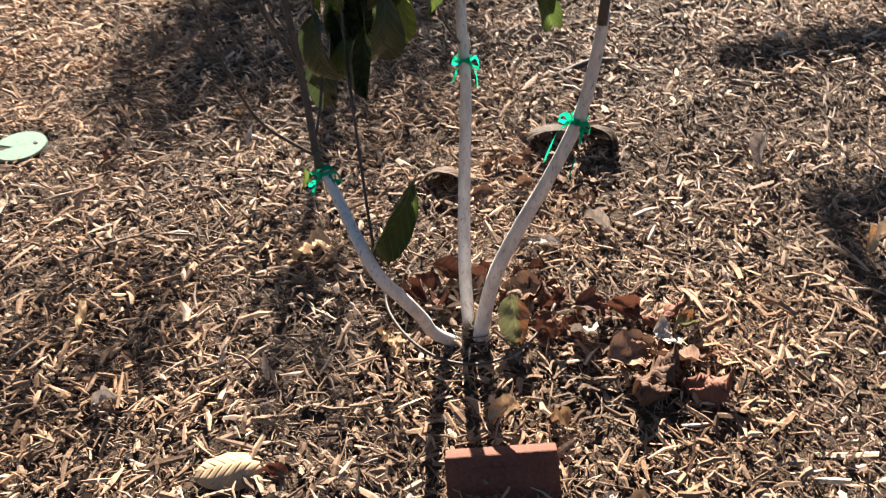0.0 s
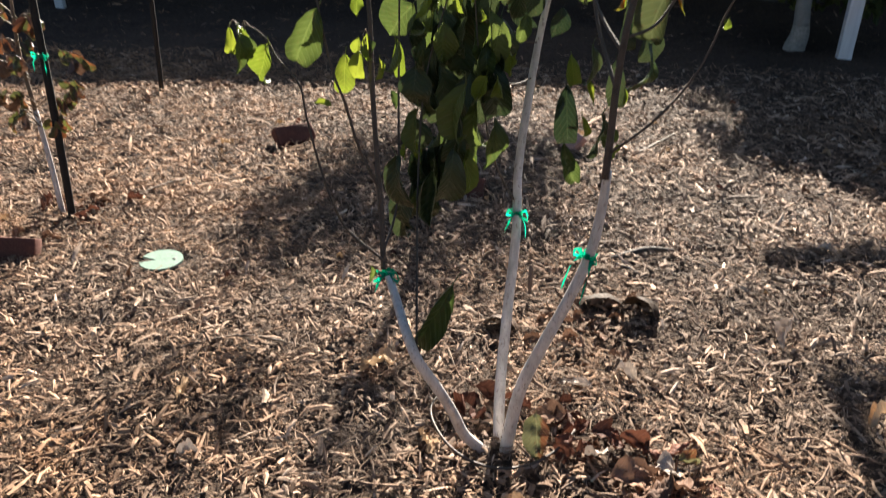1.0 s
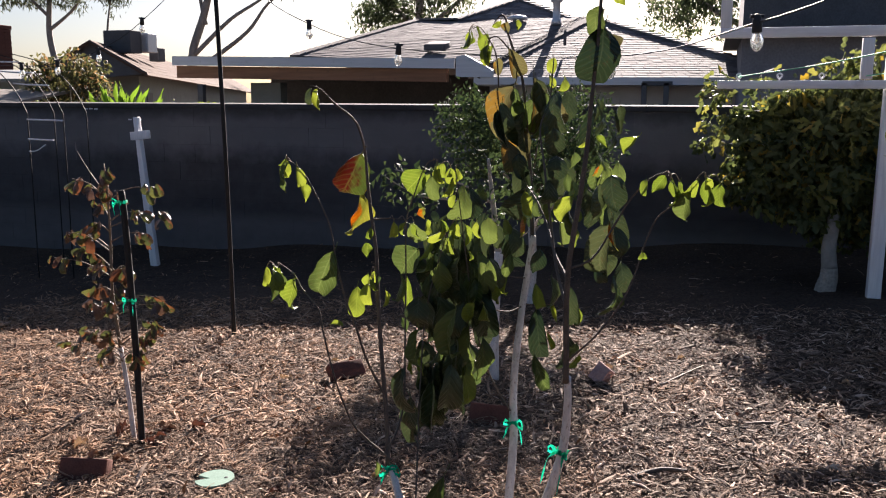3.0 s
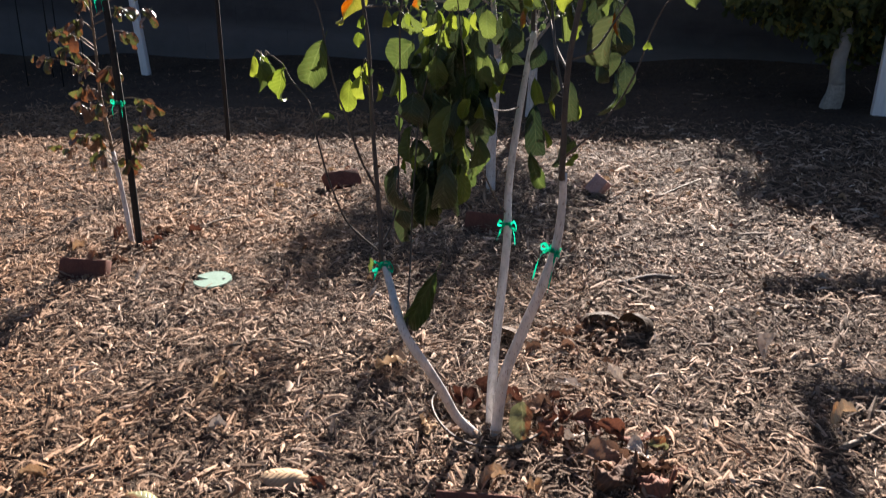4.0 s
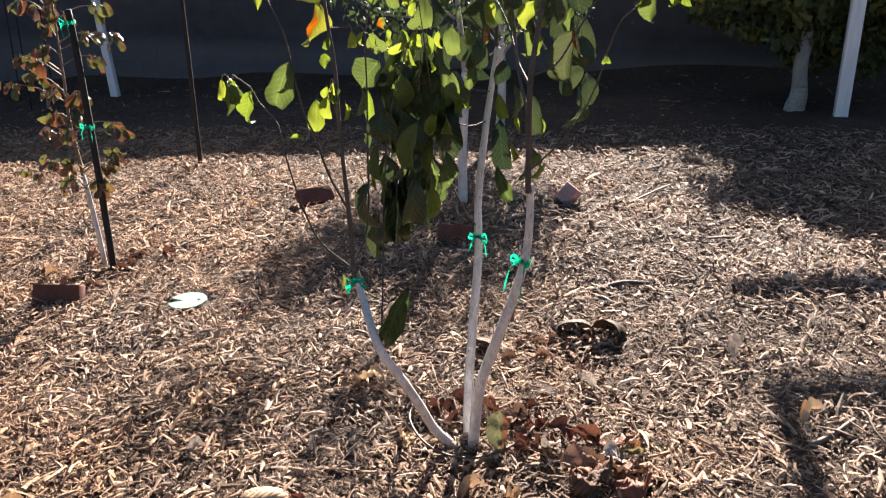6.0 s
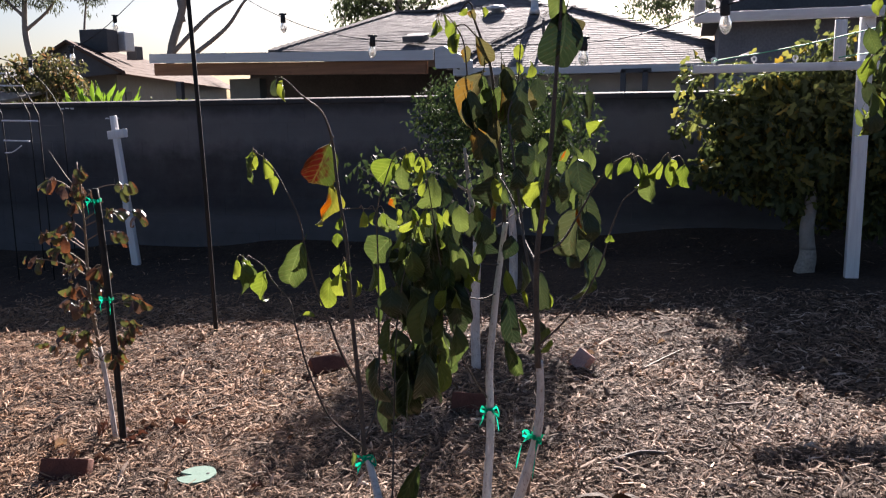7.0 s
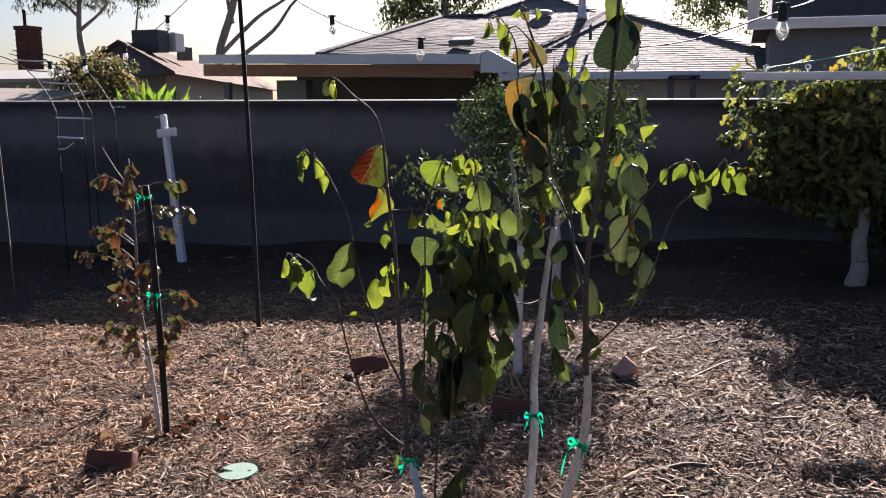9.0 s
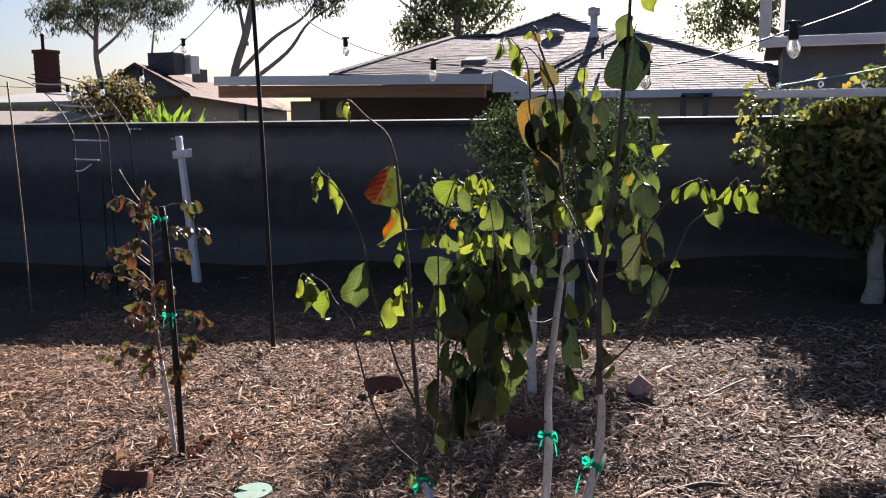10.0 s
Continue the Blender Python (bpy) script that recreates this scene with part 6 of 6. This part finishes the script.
def left_house():
    h = tagged(empty("gabled_house"), "low house with brown shingle gable roof and air units on it", "house")
    f, r = 22.0, 60.0
    walls = bmesh.new()
    box(walls, (2.1, 38.0, 2.7), pose(-26.1, 40.3, 0.95, 0, 0, 24.7))
    part("wall", walls, M_STUCCO2, h, "grey-green stucco wall", False)
    gable = bmesh.new()
    for y in (22.15, 22.3):
        quad(gable, (-20.6, y, 2.0), (-15.95, y, 2.3), (-17.82, y, 3.25))
    part("gable", gable, M_DARKWALL, h, "dark shingled gable end", False)
    shingle_roof(h, M_SHINGLE2, (((-33.38, r, 2.35), (-15.89, f, 2.35), (-17.82, f, 3.32), (-35.31, r, 3.32), 0.3, 0.5),
                                 ((-20.8, f, 1.9), (-38.3, r, 1.9), (-35.31, r, 3.32), (-17.82, f, 3.32), 0.3, 0.5)))
    barge = bmesh.new()
    tube(barge, [(-20.8, f - 0.02, 1.86), (-17.82, f - 0.02, 3.27), (-15.89, f - 0.02, 2.3)], 0.06, 0.06, 4, 1)
    tube(barge, [(-15.87, f, 2.28), Vector((-33.38, r, 2.28))], 0.07, 0.07, 4, 1)
    part("bargeboard", barge, M_SHINGLE2, h, smooth=False)
    for k, (x, y, z, s) in enumerate(((-18.15, 24.0, 3.4, 0.72), (-17.7, 24.6, 3.4, 0.62), (-18.25, 26.0, 3.1, 0.46))):
        mat = M_GALV if k == 1 else M_DARKWALL
        unit = part("air_unit", boxed((s * (1.45 if k == 0 else 0.9), s * 0.8, s), pose(x, y, z), 0.02), mat, h, "louvred air-conditioning unit on the roof", False)
        for j in range(5):
            part("louvre", boxed((s * (1.3 if k == 0 else 0.75), 0.02, s * 0.06), pose(x, y - s * 0.4 - 0.012, z - s * 0.36 + j * s * 0.18)), mat, unit, smooth=False)
    w = bmesh.new()
    box(w, (0.06, 0.9, 0.35), pose(-17.83, 24.86, 1.6, 0, 0, 24.7))
    part("window", w, M_DARKWALL, h, smooth=False)


def chimney():
    x, y = -24.2, 25.0
    c = tagged(empty("brick_chimney", (x, y, 0)), "red brick chimney with a thin metal flue", "chimney")
    bm = bmesh.new()
    for k in range(40):
        for i in range(3):
            for j in range(2):
                box(bm, (0.205, 0.3, 0.096), pose(-0.21 + 0.21 * i + (0.012 if k % 2 else 0), -0.155 + 0.31 * j, 0.05 + 0.1 * k))
    box(bm, (0.7, 0.68, 0.14), pose(0, 0, 4.08), 0.02)
    tagged(part("chimney_shaft", bm, M_BRICK, c, smooth=False), kind="stuff")
    part("flue", lathe(bmesh.new(), [(0.06, 4.1), (0.06, 4.6), (0.09, 4.62), (0.05, 4.7)], 10, pose(-0.12, 0, 0.05)), M_METAL, c)


def dark_house():
    h = tagged(empty("dark_gabled_house"), "dark grey gabled house with pale trim beyond the wall", "house")
    w = bmesh.new()
    box(w, (4.4, 3.0, 3.4), pose(3.1, 15.2, 0.75))
    part("wall", w, speckled("slate_siding", (0.14, 0.14, 0.155), (0.2, 0.2, 0.215), 3, 0.8), h, smooth=False)
    r = bmesh.new()
    box(r, (4.9, 3.6, 0.1), pose(3.1, 15.1, 2.5), 0.01)
    part("roof", r, M_DARKWALL, h, smooth=False)
    up = bmesh.new()
    lower, upper = [(0.95, 2.53), (3.55, 2.53), (4.15, 5.2), (0.95, 5.2)], []
    for y in (15.6, 18.5):
        upper.append([up.verts.new((x, y, z)) for x, z in lower])
    up.faces.new(upper[0])
    up.faces.new(upper[1][::-1])
    for k in range(4):
        up.faces.new((upper[0][k], upper[1][k], upper[1][(k + 1) % 4], upper[0][(k + 1) % 4]))
    part("upper_storey", up, M_DARKWALL, h, "dark upper storey", False)
    g = bmesh.new()
    box(g, (4.9, 0.07, 0.09), pose(3.1, 13.27, 2.5))
    part("gutter", g, M_FASCIA, h, "pale grey gutter", False)


def shed():
    s = tagged(empty("garden_shed"), "low garden shed with a pale sheet roof behind the wall", "shed")
    part("wall", boxed((2.6, 1.6, 2.2), pose(-12.3, 12.6, 0.7)), M_STUCCO2, s, smooth=False)
    part("roof", boxed((3.0, 2.0, 0.06), pose(-12.3, 12.5, 1.9, 7, 0, 0)), M_PANEL, s, "pale corrugated sheet", False)


def low_lean_to():
    """A tan sheet roof just behind the wall, tilted towards the garden."""
    s = tagged(empty("lean_to"), "low tan sheet roof of a lean-to behind the wall", "shed")
    part("wall", boxed((4.0, 0.9, 1.8), pose(-10.6, 9.3, 0.45)), M_STUCCO2, s, smooth=False)
    part("roof", boxed((4.2, 1.3, 0.035), pose(-10.55, 9.25, 1.5, 9, 1.2, 0)), M_TAN, s, "tan corrugated sheet", False)


def shrub(name, at, radii, n, size, stops, seed, label):
    s = tagged(empty(name, (at[0], at[1], gz(*at[:2]))), label, "shrub")
    g = gz(*at[:2])
    rng = random.Random(seed)
    for k in range(6):
        a = k * 1.05
        limb(s, "stem", [(at[0], at[1], g - 0.05), (at[0] + 0.3 * radii[0] * math.cos(a), at[1] + 0.3 * radii[1] * math.sin(a), at[2] * 0.6), (at[0] + 0.7 * radii[0] * math.cos(a), at[1] + 0.7 * radii[1] * math.sin(a), at[2])], 0.03, 0.008, M_GREYBARK, 6)
    small_leaves("crown", at, radii, n, size, foliage_material(name + "_leaves", stops), seed, parent=s, gaps=0.2)


def agave(x, y, z):
    a = tagged(empty("broad_leaf_plant", (x, y, gz(x, y))), "bright green broad-leaved plant rising behind the wall", "plant")
    limb(a, "stem", [(x, y, gz(x, y) - 0.05), (x, y, 0.8), (x, y, z - 0.25)], 0.06, 0.05, M_GREYBARK, 8)
    rng = random.Random(4)
    lm = leaf_mesh("blade", 70, foliage_material("bright_blades", ((0.0, (0.075, 0.13, 0.02)), (1.0, (0.13, 0.19, 0.035)))), 0.3, 0.3)
    for k in range(22):
        ang = -1.15 + 2.3 * k / 21
        ln = rng.uniform(0.35, 0.55)
        b = Vector((x + 0.25 * math.sin(ang), y + rng.uniform(-0.1, 0.1), z - 0.25))
        place_leaf(a, b, b + Vector((ln * math.sin(ang) * 0.8, rng.uniform(-0.1, 0.1), ln * math.cos(ang * 0.7))), 0.075, lm, rng.uniform(-0.9, 0.9), "blade")


def beyond(p, k=1.9):
    """Moves a point of the far trees out along the line of sight over the wall."""
    return Vector((0.5, -0.64, 1.38)).lerp(Vector(p), k)


def tall_tree(name, foot, trunk, limbs, crowns, mat, leaf, seed, label, r=0.5, gaps=0.4, slim=0.8):
    """A far tree: trunk, limbs and several ragged leafy masses."""
    r, leaf = r * 1.3, leaf * 1.9
    foot, trunk = beyond(foot), [beyond(q) for q in trunk]
    foot.z = 0.056 * -7.5
    t = tagged(empty(name, foot), label, "tree")
    limb(t, "trunk", [foot, *trunk], r, r * 0.6, M_GUMBARK, 10)
    for pts in limbs:
        limb(t, "limb", [beyond(q) for q in pts], r * 0.5, r * 0.12, M_GUMBARK, 7)
    for k, (c, rad, n, droop) in enumerate(crowns):
        small_leaves("crown", beyond(c), [1.9 * q for q in rad], n, leaf, mat, seed + k, parent=t, gaps=gaps, droop=droop, shell=0.1, slim=slim)


build_wall()
house()
left_house()
chimney()
dark_house()
shed()
low_lean_to()
shrub("brown_green_shrub", (-8.7, 10.2, 1.7), (0.9, 0.6, 0.55), 2600, 0.09, ((0.0, (0.03, 0.036, 0.014)), (0.7, (0.08, 0.075, 0.032)), (1.0, (0.16, 0.095, 0.05))), 51, "olive and brown shrub behind the wall")
shrub("green_shrub", (-10.4, 10.6, 1.42), (0.9, 0.5, 0.22), 1100, 0.08, ((0.0, (0.05, 0.07, 0.02)), (1.0, (0.13, 0.16, 0.045))), 52, "bright green shrub behind the wall")
shrub("low_green_shrub", (-6.25, 9.6, 1.24), (0.6, 0.4, 0.24), 700, 0.07, ((0.0, (0.08, 0.1, 0.02)), (1.0, (0.2, 0.24, 0.05))), 53, "low yellowish green shrub behind the wall")
agave(-7.0, 9.2, 1.42)
tall_tree("gum_tree", (-34.4, 40, -0.5), [(-34.6, 40, 3.0), (-35.0, 40, 5.2), (-34.8, 40, 7.5)],
          [[(-35.0, 40, 5.4), (-33.2, 40, 6.6), (-31.8, 40, 8.4)], [(-35.0, 40, 6.2), (-36.6, 40, 7.6), (-37.8, 40, 9.0)], [(-31.5, 40, 0), (-31.2, 40, 5.0), (-30.6, 40, 8.0)]],
          [((-34.5, 40, 8.1), (4.6, 2.5, 1.7), 4600, 1.4), ((-30.4, 40, 8.0), (2.4, 2.0, 1.8), 2200, 1.4), ((-37.6, 40, 7.8), (2.2, 1.8, 1.5), 1500, 1.4)], M_GUM, 0.3, 61,
          "tall gum tree with pale bare trunk and drooping leaves", 0.32, 0.5, 0.4)
tall_tree("gum_tree", (-22.6, 35, -0.5), [(-22.7, 35, 3.4), (-21.9, 35, 5.6), (-21.2, 35, 8.0)],
          [[(-22.6, 35, 3.6), (-20.6, 35, 5.2), (-18.8, 35, 6.2), (-17.6, 35, 7.6)], [(-22.0, 35, 3.2), (-19.8, 35, 4.6), (-18.6, 35, 5.9), (-16.9, 35, 6.8)], [(-21.9, 35, 5.0), (-22.2, 35, 6.6), (-22.6, 35, 8.6)]],
          [((-20.6, 35, 7.9), (4.2, 2.2, 1.5), 3800, 1.4), ((-17.8, 35, 6.9), (1.6, 1.3, 1.1), 900, 1.4), ((-22.6, 35, 7.4), (1.4, 1.3, 0.9), 600, 1.4)], M_GUM, 0.28, 65,
          "tall gum tree with forked pale limbs and drooping leaves", 0.34, 0.5, 0.4)
tall_tree("broad_tree", (-13.0, 40, -0.5), [(-13.0, 40, 3.0), (-13.2, 40, 6.0), (-12.8, 40, 9.0)], [[(-13.1, 40, 5), (-15.2, 40, 6.6), (-16.5, 40, 7.6)], [(-13.0, 40, 5), (-11.0, 40, 6.5), (-10.0, 40, 8.0)]],
          [((-13.0, 40, 7.6), (4.0, 2.4, 2.9), 11000, 0.6), ((-15.0, 40, 5.8), (2.1, 1.6, 1.5), 2600, 0.6)], M_DARKTREE, 0.22, 71, "dense dark evergreen tree rising behind the roof", 0.4)
tall_tree("broad_tree", (2.2, 34, -0.5), [(2.2, 34, 3.0), (2.0, 34, 6.0), (2.2, 34, 9.0)], [[(2.1, 34, 4), (-0.5, 34, 5.6), (-1.6, 34, 7.0)], [(2.1, 34, 4), (4.6, 34, 6.5), (6.0, 34, 8.0)]],
          [((2.6, 34, 6.6), (4.6, 2.4, 3.6), 12000, 0.6), ((-0.8, 34, 5.2), (1.8, 1.6, 1.9), 2400, 0.6), ((7.0, 34, 6.0), (2.4, 2.0, 2.6), 2000, 0.6)], M_DARKTREE, 0.2, 75, "dense dark evergreen tree rising behind the roof", 0.4)
